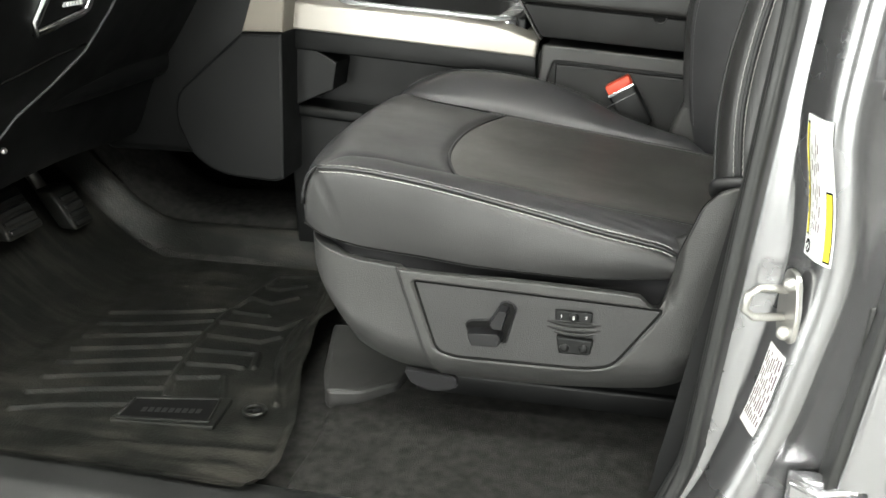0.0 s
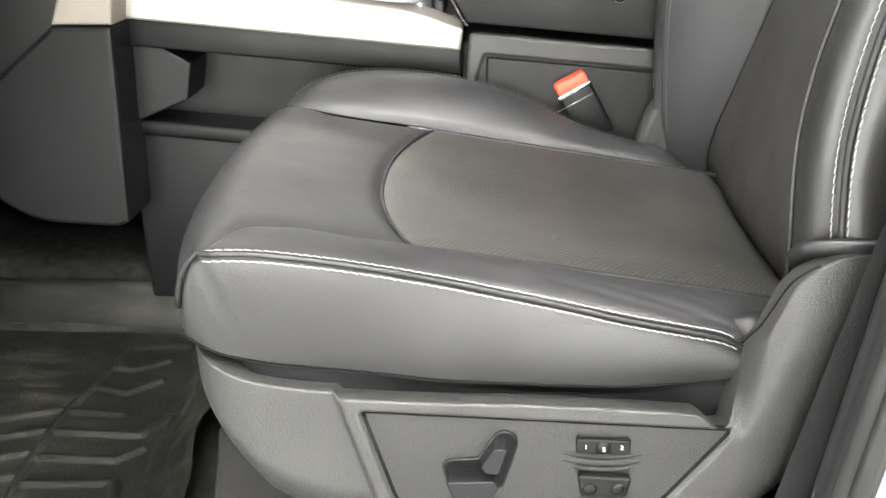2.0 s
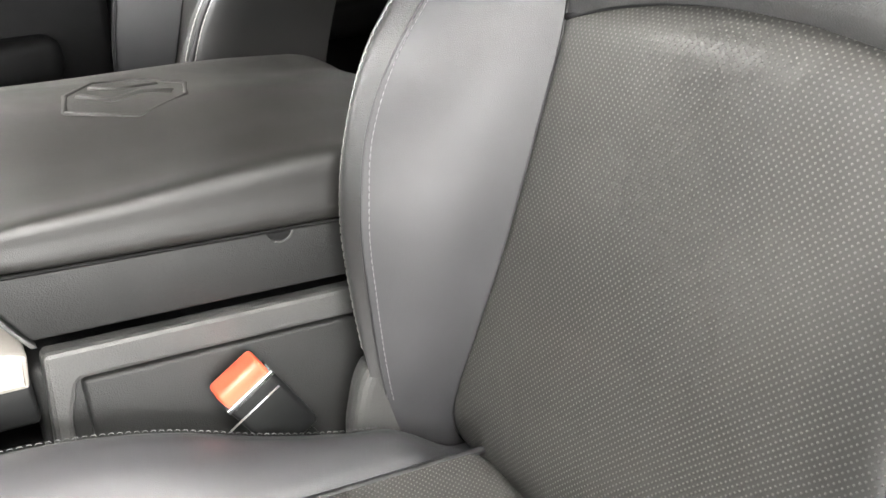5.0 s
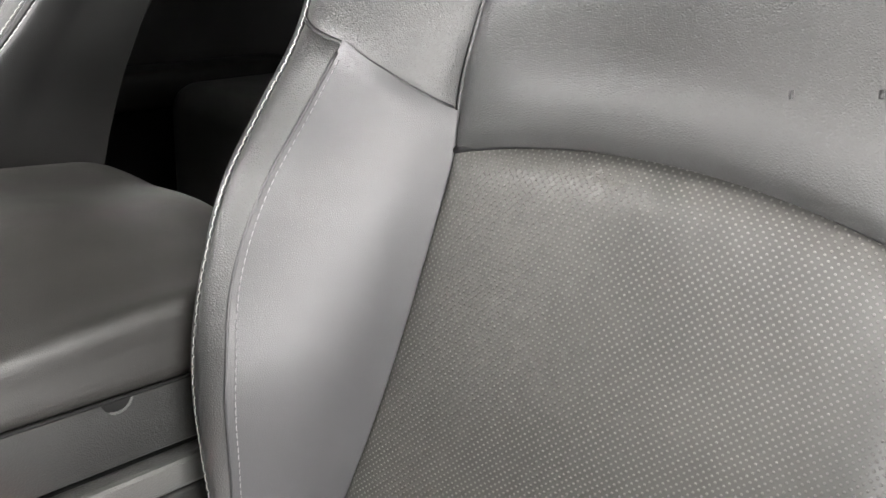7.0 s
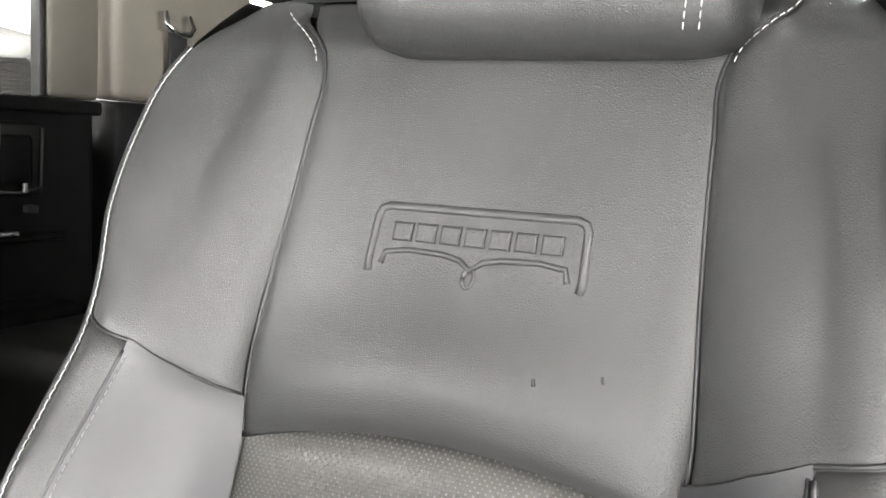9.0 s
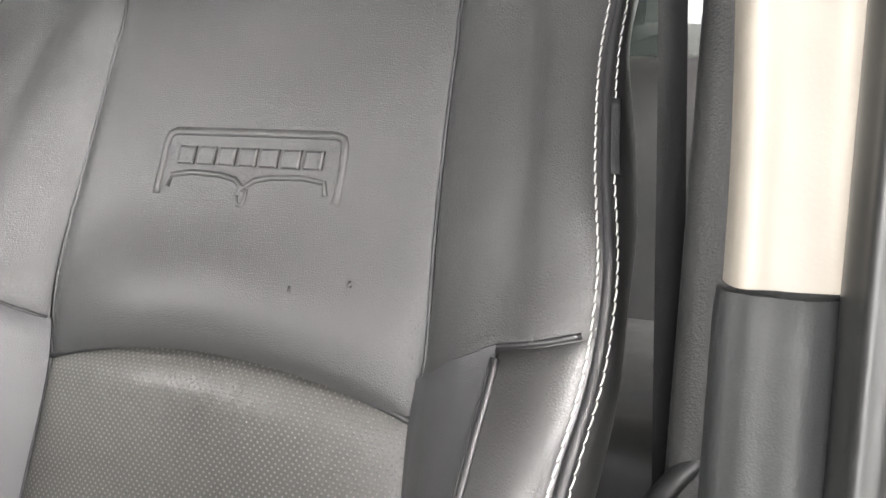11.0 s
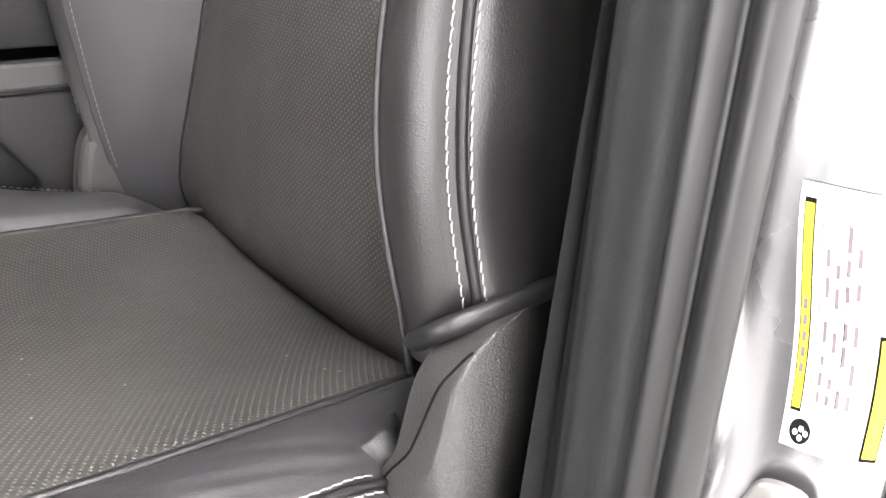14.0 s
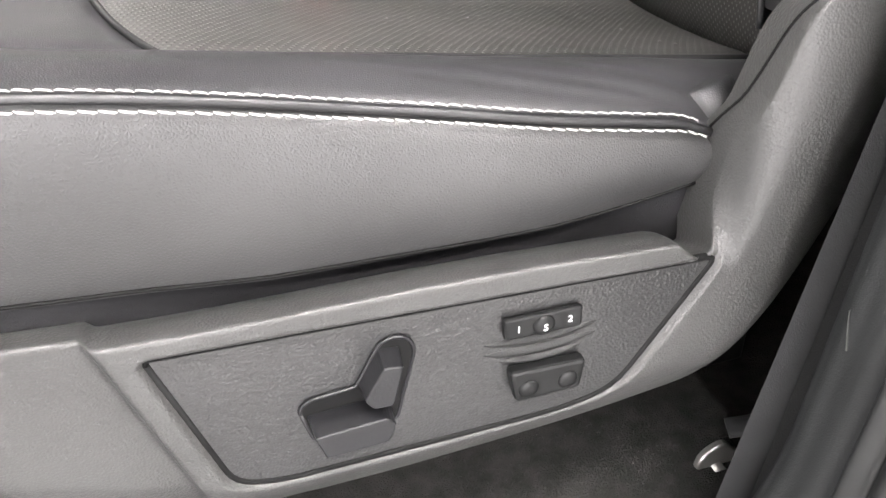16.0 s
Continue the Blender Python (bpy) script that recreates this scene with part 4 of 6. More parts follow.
# raised badge on the backrest: a bowed frame and seven blocks
def badge(seat, W):
    def on(h, z, lift):
        z += 0.010
        h = h * 1.03 - 0.0035
        x = BACK_X(z) - lift
        x -= 0.016 * math.exp(-((z - arc_z(abs(h)) - 0.034) / 0.042) ** 2) * (1 - (abs(h) / 0.15) ** 3)
        return W(x, h, z)

    frame_pts = [(0.0725, 1.4925), (0.0735, 1.499), (0.073, 1.516), (0.0725, 1.530), (0.0705, 1.5345), (0.065, 1.5368), (0.03, 1.5368), (-0.03, 1.5368), (-0.065, 1.5368), (-0.0705, 1.5345), (-0.0725, 1.530), (-0.073, 1.516), (-0.0735, 1.499), (-0.0725, 1.4925)]
    tube("badge_frame", [on(h, z, -0.0008) for h, z in frame_pts], 0.0034, LEATHER, seat, 10, flat=0.7)
    low = [(0.064, 1.498), (0.062, 1.506), (0.045, 1.5085), (0.02, 1.5075), (0.008, 1.505), (0.0, 1.499), (-0.008, 1.505), (-0.02, 1.5075), (-0.045, 1.5085), (-0.062, 1.506), (-0.064, 1.498)]
    tube("badge_scroll", [on(h, z, -0.0008) for h, z in low], 0.0024, LEATHER, seat, 8)
    ring = [on(0.0035 * math.cos(w), 1.4945 + 0.0062 * math.sin(w), -0.0006) for w in np.linspace(0, 2 * math.pi, 14)]
    tube("badge_drop", ring, 0.0018, LEATHER, seat, 6)
    for i in range(7):
        c = 0.0515 - i * 0.0172
        verts = []
        for lift, g in ((-0.003, 0.0), (0.0018, 0.0005), (0.0026, 0.0016)):
            for a, b in ((-1, -1), (1, -1), (1, 1), (-1, 1)):
                verts.append(on(c + a * (0.0073 - g), 1.5205 + b * (0.0066 - g), lift))
        faces = [(8, 9, 10, 11)]
        for r in (0, 4):
            faces += [(r + k, r + (k + 1) % 4, r + 4 + (k + 1) % 4, r + 4 + k) for k in range(4)]
        mesh_ob("badge_block", verts, faces, LEATHER, seat, smooth=False)
    for h, z in ((-0.056, 1.443), (-0.095, 1.449)):
        tube("scuff", [on(h, z, 0.0002), on(h - 0.001, z - 0.004, 0.0002)], 0.0013, LEATHER_EDGE, seat, 6)


badge(driver, lambda x, h, z: WD(x, -h, z))

# ---- buckle between seat and console ----
buckle = thing("seat_belt_buckle", (-0.06, 1.43, 1.0), "black seat belt buckle with red release button", "buckle")


def tilt_box(name, u0, u1, v0, v1, w0, w1, mat, bevel, parent):
    """Box along the buckle's leaning stalk: v runs up the stalk."""
    ax = Vector((-0.50, 0.0, 0.866)).normalized()
    sd = Vector((0.866, 0.0, 0.50)).normalized()
    nn = ax.cross(sd).normalized()
    base = Vector((-0.056, 1.432, 1.035))
    return rbox(name, (u0, w0, v0), (u1, w1, v1), bevel, mat, parent, warp=lambda a, b, c: base + sd * a + nn * b + ax * c)


tilt_box("stalk", -0.014, 0.014, -0.10, 0.03, -0.006, 0.006, PLASTIC_BLACK, 0.004, buckle)
tilt_box("housing", -0.023, 0.023, 0.015, 0.088, -0.013, 0.013, PLASTIC_BLACK, 0.005, buckle)
tilt_box("rim", -0.0235, 0.0235, 0.084, 0.089, -0.0135, 0.0135, CHROME, 0.001, buckle)
tilt_box("release_button", -0.0215, 0.0215, 0.086, 0.104, -0.0115, 0.0115, RED, 0.004, buckle)
tube("groove", [(-0.120 + 0.044 * k, 1.4185, 1.082 + 0.0255 * k) for k in (0, 0.5, 1)], 0.0008, STEEL, buckle, 6)

# chrome foot of the inner recliner
bracket = thing("recliner_foot", (0.0, 1.40, 1.0), "grey plastic recliner foot beside the backrest", "bracket")
prism("cover", rounded([(-0.020, 0.99), (-0.017, 1.045), (-0.006, 1.085), (0.006, 1.102), (0.024, 1.095), (0.042, 1.05), (0.046, 0.99)], 0.014), "y", 1.410, 1.438, 0.011, PLASTIC, bracket, "grey plastic recliner cover", seg=4)


# ---- centre console ----
def lean(x, y, z):
    return (x, y, z - 0.085 * (x + 0.25))


console = thing("centre_console", (-0.2, 1.63, 0.7), "dark plastic centre console with silver trim and padded armrest", "console")
# rear side with a shallow recessed panel
rbox("rear_body", (-0.245, 1.462, 0.70), (0.15, 1.80, 1.166), 0.012, PLASTIC_DARK, console, warp=lean)
prism("side_ledge", rounded([(-0.235, 1.178), (0.145, 1.178), (0.145, 1.152), (-0.215, 1.152), (-0.225, 1.12), (-0.25, 0.78), (-0.265, 0.78)], 0.006), "y", 1.47, 1.452, 0.004, PLASTIC, console, warp=lean)
rbox("side_panel", (-0.213, 1.456, 0.76), (0.14, 1.47, 1.148), 0.004, PLASTIC_DARK, console, warp=lean)
rbox("storage_bin", (-0.268, 1.4535, 1.19), (0.14, 1.808, 1.2415), 0.003, PLASTIC_DARK, console, "dark storage bin", warp=lambda x, y, z: lean(x + (0.62 * (1.238 - z) if x < 0 else 0), y, z))
prism("bin_edge", [(-0.276, 1.252), (-0.246, 1.20), (-0.236, 1.186), (-0.240, 1.186), (-0.250, 1.20), (-0.281, 1.252)], "y", 1.4505, 1.462, 0.001, PLASTIC, console, warp=lean)


LID_X, LID_LONG = -0.285, 0.435


def lid(s, t):
    # cross-section from the near lower edge over the top to the far lower edge
    half = 0.180
    s = s**1.7
    x = LID_X + LID_LONG * s
    c = 0.037 + 0.023 * smooth(-0.25, 0.03, x)
    prof = [(0.0, -half + 0.005, 0.0), (0.02, -half + 0.001, 0.002), (0.09, -half - 0.001, c * 0.55), (0.15, -half, c * 0.95), (0.172, -half + 0.005, c * 1.02), (0.20, -half + 0.016, c * 1.06), (0.30, -half + 0.055, c + 0.016), (0.42, -half + 0.12, 0.060 + 0.55 * c), (0.5, 0.0, 0.090)]
    ys = curve_of([(p[0], p[1]) for p in prof])
    zs = curve_of([(p[0], p[2]) for p in prof])
    k = t if t <= 0.5 else 1 - t
    y = ys(k) if t <= 0.5 else -ys(k)
    z = zs(k)
    nose = max(0.0, 1 - s / 0.194)
    tail = max(0.0, 1 - (1 - s) / 0.17)
    z *= max(0.0, 1 - nose**2.3) ** 0.5 * max(0.0, 1 - tail**2.3) ** 0.5
    y *= (1 - 0.07 * nose**2.5) * (1 - 0.10 * tail**2.5)
    return lean(x, 1.631 + y, 1.243 + z)


patch("armrest_lid", lid, 90, 60, LID_LEATHER, console, (0.05, 1.63, 1.2), label="padded dark armrest lid")
# black tube draws the shadow line between lid and bin
tube("lid_gap_shade", [lean(-0.262 + 0.04 * k, 1.4512, 1.2428) for k in range(11)], 0.0016, INK, console, 6)
arc = [(-0.047 + 0.011 * math.cos(a), 1.2428 + 0.0105 * math.sin(a)) for a in np.linspace(math.pi, 2 * math.pi, 10)]
# black plate stands for the shade inside the finger notch
prism("notch_shade", arc, "y", 1.4538, 1.4519, 0, INK, console, "finger notch, its shaded hollow a black plate", warp=lean)
tube("notch_rim", [lean(x, 1.4518, z) for x, z in arc[3:]], 0.0011, PLASTIC, console, 6)
# plain shield badge pressed into the lid
def lid_z(x, y):
    """Height of the lid's leather over a place of the plan."""
    best = min(((lid(((x - LID_X) / LID_LONG) ** (1 / 1.7), t / 80)[1] - y) ** 2, t) for t in range(10, 71))
    return lid(((x - LID_X) / LID_LONG) ** (1 / 1.7), best[1] / 80)[2]


def on_lid(pts, lift):
    return [(x, y, lid_z(x, y) + lift) for x, y in pts]


tube("lid_badge", on_lid([(-0.168, 1.565), (-0.160, 1.602), (-0.132, 1.634), (-0.088, 1.637), (-0.060, 1.604), (-0.070, 1.568), (-0.116, 1.545), (-0.168, 1.565)], -0.0006), 0.0028, LID_LEATHER, console, 8, flat=0.7)
tube("lid_badge_fold", on_lid([(-0.150, 1.598), (-0.128, 1.578), (-0.10, 1.592), (-0.078, 1.580)], -0.001), 0.006, LID_LEATHER, console, 8, flat=0.5)
tube("lid_badge_fold", on_lid([(-0.138, 1.618), (-0.112, 1.610), (-0.082, 1.615)], -0.001), 0.005, LID_LEATHER, console, 8, flat=0.5)


def lid_button(s, t):
    p = lid(0.089 + 0.114 * s, 0.425 + 0.06 * t)
    e = 0.004 * min(1.0, 6 * min(s, 1 - s), 6 * min(t, 1 - t))
    return (p[0] - e, p[1], p[2] + 0.5 * e)


patch("lid_button", lid_button, 14, 14, CHROME, console, (0.05, 1.63, 1.2), label="chrome lid button")

# front of the console: silver band, tray, pocket
prism("silver_band", rounded([(-0.243, 1.180), (-0.30, 1.196), (-0.40, 1.202), (-0.70, 1.202), (-0.70, 1.155), (-0.247, 1.153)], [0.004, 0.02, 0.02, 0, 0, 0.002]), "y", 1.454, 1.492, 0.004, TRIM_SILVER, console, "satin silver console trim", warp=lambda x, y, z: lean(x, y, z + 0.22 * max(0.0, y - 1.454) * (1 if z > 1.17 else 0)))
rbox("far_band", (-0.70, 1.775, 1.155), (-0.247, 1.806, 1.206), 0.006, TRIM_SILVER, console, warp=lean)
rbox("front_band", (-0.72, 1.490, 1.17), (-0.615, 1.776, 1.209), 0.006, TRIM_SILVER, console, warp=lean)
rbox("rear_band", (-0.298, 1.490, 1.165), (-0.250, 1.776, 1.192), 0.006, TRIM_SILVER, console, warp=lean)
# pocket parts take the blackest plastic, which deepens the pocket's shade
prism("pocket_wall", [(-0.72, 0.72), (-0.24, 0.72), (-0.24, 1.11), (-0.72, 1.11)], "y", 1.545, 1.79, 0.0, PLASTIC_BLACK, console, warp=lean)
rbox("shelf", (-0.72, 1.478, 0.99), (-0.24, 1.56, 1.012), 0.006, PLASTIC_BLACK, console, warp=lean)
rbox("lower_side", (-0.72, 1.488, 0.72), (-0.24, 1.55, 0.992), 0.006, PLASTIC_BLACK, console, warp=lean)
prism("pocket_back", [(-0.72, 1.0), (-0.62, 1.05), (-0.61, 1.10), (-0.72, 1.155)], "y", 1.47, 1.56, 0.002, PLASTIC_BLACK, console, warp=lean)
rbox("under_band", (-0.70, 1.462, 1.118), (-0.245, 1.56, 1.156), 0.004, PLASTIC_BLACK, console, warp=lean)
# tray with chrome rim and cup wells
def ring_pts(x0, x1, y0, y1, r, z, n=6):
    pts = []
    for cxx, cyy, a0 in ((x1 - r, y1 - r, 0), (x0 + r, y1 - r, 90), (x0 + r, y0 + r, 180), (x1 - r, y0 + r, 270)):
        for k in range(n + 1):
            a = radians(a0 + 90 * k / n)
            pts.append((cxx + r * math.cos(a), cyy + r * math.sin(a), z))
    return pts


rim = [lean(*p) for p in ring_pts(-0.60, -0.298, 1.470, 1.815, 0.032, 1.209)]
tube("chrome_rim", rim + [rim[0]], 0.010, BRIGHT_TRIM, console, 10, "chrome tray rim", flat=0.5)
prism("chrome_end", rounded([(-0.318, 1.492), (-0.298, 1.480), (-0.286, 1.505), (-0.288, 1.79), (-0.318, 1.80)], 0.01), "z", 1.19, 1.214, 0.006, BRIGHT_TRIM, console, "chrome tray end", warp=lean, seg=3)
well = ring_pts(-0.588, -0.313, 1.480, 1.70, 0.035, 0.0)


def tray(s, t):
    p = well[min(int(round(s * (len(well) - 1))), len(well) - 1)] if s < 1 else well[0]
    k = min(1.0, t * 1.6)
    sh = 1 - 0.12 * k
    cxx, cyy = -0.45, 1.590
    if t > 0.625:
        sh *= 1 - (t - 0.625) / 0.375
    return lean(cxx + (p[0] - cxx) * sh, cyy + (p[1] - cyy) * sh, 1.213 - 0.085 * k)


patch("tray", tray, 56, 24, PLASTIC_PLATE, console, (-0.45, 1.59, 1.4), label="grey rubber-lined tray")
for k in range(7):
    tube("tray_rib", [lean(-0.580 + 0.009 * k, 1.487 + 0.001 * k, 1.203), lean(-0.566 + 0.008 * k, 1.500, 1.150)], 0.0016, PLASTIC, console, 6)
prism("tray_deck", [(-0.595, 1.70), (-0.31, 1.70), (-0.31, 1.808), (-0.595, 1.808)], "z", 1.20, 1.2115, 0.002, PLASTIC_PLATE, console, warp=lean)
for x in (-0.385, -0.515):
    tube("cup_rim", [lean(x + 0.050 * math.cos(a), 1.752 + 0.042 * math.sin(a), 1.2125) for a in np.linspace(0, 2 * math.pi, 24)], 0.0035, PLASTIC_PLATE, console, 6)
    # flat black disc painted for the shaded depth of the cup
    mesh_ob("cup_well_shade", [lean(x + 0.048 * math.cos(a), 1.752 + 0.040 * math.sin(a), 1.2124) for a in np.linspace(0, 2 * math.pi, 24)[:-1]], [tuple(range(23))], INK, console)
rbox("tray_side", (-0.284, 1.49, 1.17), (-0.268, 1.80, 1.212), 0.004, PLASTIC_BLACK, console, warp=lean)

# side wing between console and dash
wing = thing("console_wing", (-0.8, 1.41, 0.9), "dark plastic console side wing with a beige top", "trim panel")
# blackest plastic here too, in place of light falling off with depth
prism("wing_panel", rounded([(-0.683, 1.19), (-0.70, 0.925), (-0.72, 0.918), (-0.83, 0.925), (-0.885, 0.96), (-0.91, 1.03), (-0.90, 1.08), (-0.76, 1.19)], [0, 0.004, 0.004, 0.03, 0.04, 0.03, 0.02, 0]), "y", 1.402, 1.54, 0.006, PLASTIC_BLACK, wing)
prism("wing_top", [(-0.660, 1.34), (-0.683, 1.192), (-0.76, 1.192), (-0.70, 1.34)], "y", 1.404, 1.54, 0.004, BEIGE, wing, "beige upper wing")

# ---- dash and pedals ----
dash = thing("dashboard", (-0.9, 1.2, 1.1), "black lower dashboard with chrome switch bezel", "dashboard")


def knee(s, t):
    y = 0.78 + s * 0.66
    sag = 0.05 * math.sin(math.pi * min(1, max(0, (y - 0.80) / 0.55)))
    k = t
    x = -0.74 - 0.16 * k - 0.09 * k * k
    z = 1.40 - 0.36 * k + sag * (k**2) * 0.3 - 0.05 * smooth(0.8, 1.0, k)
    return (x - 0.03 * smooth(1.0, 1.35, y), y, z)


patch("knee_panel", knee, 40, 24, PLASTIC_BLACK, dash, (-1.3, 1.2, 1.2))
rbox("dash_body", (-1.25, 0.78, 1.10), (-0.93, 1.60, 1.45), 0.03, PLASTIC_BLACK, dash)
rbox("dash_top", (-1.45, 0.74, 1.42), (-0.82, 2.52, 1.50), 0.03, PLASTIC_BLACK, dash)
rbox("dash_right", (-1.25, 1.70, 0.95), (-0.80, 2.50, 1.45), 0.04, PLASTIC_BLACK, dash)
rbox("middle_panel", (-1.1, 1.44, 0.95), (-0.72, 1.80, 1.46), 0.02, PLASTIC_BLACK, dash)


def knee_at(y, z):
    best = min((abs(knee((y - 0.78) / 0.66, t / 60)[2] - z), t) for t in range(61))
    return knee((y - 0.78) / 0.66, best[1] / 60)


tube("trim_line", [Vector(knee_at(y, z)) + Vector((0.003, 0, 0)) for y, z in ((1.15, 1.36), (1.125, 1.26), (1.105, 1.20), (1.06, 1.16), (1.01, 1.12), (0.965, 1.075))], 0.0022, GREY_BLUE, dash, 6, "grey panel edge")
tube("panel_gap", [Vector(knee_at(y, z)) + Vector((0.001, 0, 0)) for y, z in ((0.87, 1.175), (0.95, 1.19), (1.03, 1.205), (1.10, 1.215))], 0.002, INK, dash, 6)
tube("panel_gap", [Vector(knee_at(y, z)) + Vector((0.001, 0, 0)) for y, z in ((0.87, 1.175), (0.85, 1.12), (0.85, 1.06))], 0.002, INK, dash, 6)
bez = [Vector(knee_at(y, z)) + Vector((0.004, 0, 0)) for y, z in ((0.955, 1.34), (0.945, 1.262), (0.955, 1.245), (1.04, 1.262), (1.05, 1.272), (1.052, 1.34))]
tube("chrome_bezel", bez, 0.006, CHROME, dash, 8, "chrome switch bezel")
for k in range(6):
    y = 0.995 + 0.007 * k
    p = Vector(knee_at(y, 1.278))
    rbox("switch_mark", tuple(p + Vector((0.001, 0, 0))), tuple(p + Vector((0.004, 0.005, 0.006))), 0, WHITE_INK, dash)
for y, z in ((0.955, 1.065), (0.985, 1.06), (1.0, 1.075), (0.93, 1.085)):
    p = knee_at(y, z)
    dome("bolt", p[0] + 0.006, p[2], p[1], 0.005, STEEL, dash, 1.0)
pedals = []
for y0, y1, z, lab in ((1.13, 1.22, 0.90, "black rubber brake pedal"), (1.30, 1.36, 0.86, "black rubber accelerator pedal")):
    ped = thing("pedal", (-1.12, (y0 + y1) / 2, z), lab, "pedal", "pedals")
    rbox("pad", (-1.14, y0, z - 0.03), (-1.10, y1, z + 0.045), 0.008, RUBBER_MAT, ped, warp=lambda x, y, zz, z=z: (x - 0.6 * (zz - z), y, zz))
    for i in range(4):
        rbox("tread", (-1.102, y0 + 0.008, z - 0.02 + 0.015 * i), (-1.094, y1 - 0.008, z - 0.013 + 0.015 * i), 0.001, RUBBER, ped, warp=lambda x, y, zz, z=z: (x - 0.6 * (zz - z), y, zz))
    tube("arm", [(-1.15, (y0 + y1) / 2, z + 0.01), (-1.22, (y0 + y1) / 2, z + 0.12), (-1.24, (y0 + y1) / 2, z + 0.3)], 0.012, STEEL, ped, 8)

# ---- cab floor, mat, sill ----
def floor_fn(s, t):
    x = -1.40 + s * 2.8
    y = 0.795 + t * 1.67
    z = 0.70 + 0.30 * smooth(-0.98, -1.40, x) + 0.004 * math.sin(9 * x) * math.sin(7 * y)
    z += 0.10 * math.exp(-((y - 1.63) / 0.16) ** 4)
    return (x, y, z)


floor_ob = patch("floor", floor_fn, 60, 50, CARPET, None, (0, 1.6, 0))
tagged(floor_ob, "charcoal carpet over the cab floor", "carpet", kind="structure")

rear_carpet = thing("carpet_sheet", (-0.2, 0.95, 0.705), "charcoal carpet sheet with a rounded front edge", "carpet")
prism("sheet", rounded([(-0.462, 0.800), (-0.458, 0.91), (-0.474, 0.995), (-0.43, 1.010), (-0.395, 1.05), (-0.36, 1.30), (0.10, 1.30), (0.10, 0.800)], 0.02), "z", 0.703, 0.722, 0.008, CARPET, rear_carpet, seg=3)
mat_thing = thing("floor_mat", (-0.8, 1.1, 0.71), "black rubber floor mat with raised channels and a dark name plate", "floor mat")


def mat_edge(y):
    """Rear edge of the mat."""
    return lerp([(0.765, -0.486), (0.83, -0.477), (0.92, -0.493), (1.0, -0.518), (1.117, -0.548), (1.228, -0.552), (1.32, -0.57), (1.50, -0.62)], y)


SPINE = curve_of([(0.955, -0.713), (1.012, -0.733), (1.05, -0.738), (1.097, -0.747), (1.143, -0.752), (1.193, -0.754), (1.243, -0.752), (1.291, -0.744), (1.35, -0.735), (1.403, -0.726)])
LEFT = curve_of([(0.875, -0.915), (0.921, -0.924), (0.966, -0.927), (1.012, -0.934), (1.058, -0.940), (1.10, -0.947), (1.142, -0.949), (1.187, -0.957), (1.24, -0.965)])
RIBS = []
for i in range(8):
    y = 0.880 + 0.0445 * i
    RIBS.append([(LEFT(y), y), (-0.84, y + 0.028), (SPINE(y + 0.054) - 0.010, y + 0.054)])
RIBS.append([(SPINE(y), y) for y in np.linspace(0.958, 1.403, 14)])
RIBS.append([(-0.726, 1.403), (-0.68, 1.412), (-0.60, 1.412)])
for a, b, c in ((1.243, (-0.677, 1.238), None), (1.200, (-0.638, 1.196), (-0.612, 1.236)), (1.150, (-0.65, 1.146), (-0.626, 1.168)), (1.100, (-0.635, 1.106), (-0.623, 1.065)), (1.055, (-0.66, 1.062), (-0.640, 1.060)), (1.012, (-0.656, 1.029), (-0.626, 0.963)), (1.30, (-0.69, 1.288), (-0.655, 1.320)), (1.35, (-0.70, 1.345), (-0.66, 1.372))):
    RIBS.append([(SPINE(a) + 0.010, a), b] + ([c] if c else []))
RIBS.append([(-0.545, 0.972), (-0.562, 1.01), (-0.578, 1.047), (-0.595, 1.10), (-0.606, 1.161), (-0.606, 1.21), (-0.601, 1.26), (-0.61, 1.33)])
RIB_ENDS = [(np.array(a), np.array(b)) for line in RIBS for a, b in zip(line[:-1], line[1:])]


def rib_height(x, y):
    """Moulded ridges, with square shoulders."""
    p, best = np.array((x, y)), 1.0
    for a, b in RIB_ENDS:
        if abs(p[1] - 0.5 * (a[1] + b[1])) > 0.05 + 0.5 * abs(a[1] - b[1]):
            continue
        d = b - a
        k = min(1.0, max(0.0, float((p - a) @ d / (d @ d))))
        best = min(best, float(np.linalg.norm(p - a - k * d)))
    return 0.0045 * (1 - smooth(0.003, 0.0065, best))


def mat_fn(s, t):
    y = 0.768 + t * 0.74
    x0 = mat_edge(y)
    x = x0 - s * (1.36 + x0)
    z = 0.724 + 0.30 * smooth(-0.98, -1.40, x)
    d = min(y - 0.768, x0 - x)
    z += 0.014 * (1 - smooth(0.0, 0.03, y - 0.768))
    curl = smooth(0.93, 1.12, y)
    z += (0.012 + 0.022 * curl) * (1 - smooth(0.0, 0.02 + 0.03 * curl, x0 - x))
    z += 0.06 * (1 - smooth(0.0, 0.06, 1.508 - y))
    z += 0.004 * math.sin(38 * y + 1.0) * (1 - smooth(0, 0.05, x0 - x)) * curl
    if x > -1.0 and 0.87 < y < 1.43 and x < x0 - 0.03:
        z += rib_height(x, y)
    return (x + 0.004 * math.sin(47 * y) * (1 - smooth(0, 0.03, x0 - x)) * curl, y, z)


patch("mat_body", mat_fn, 300, 260, RUBBER_MAT, mat_thing, (-0.9, 1.1, 0.0))


def frame_ring(name, pts, r, z, mat, label=""):
    ring = [(x, y, z) for x, y in rounded(pts, 0.004)]
    tube(name, ring + ring[:1], r, mat, mat_thing, 8, label, flat=0.8)


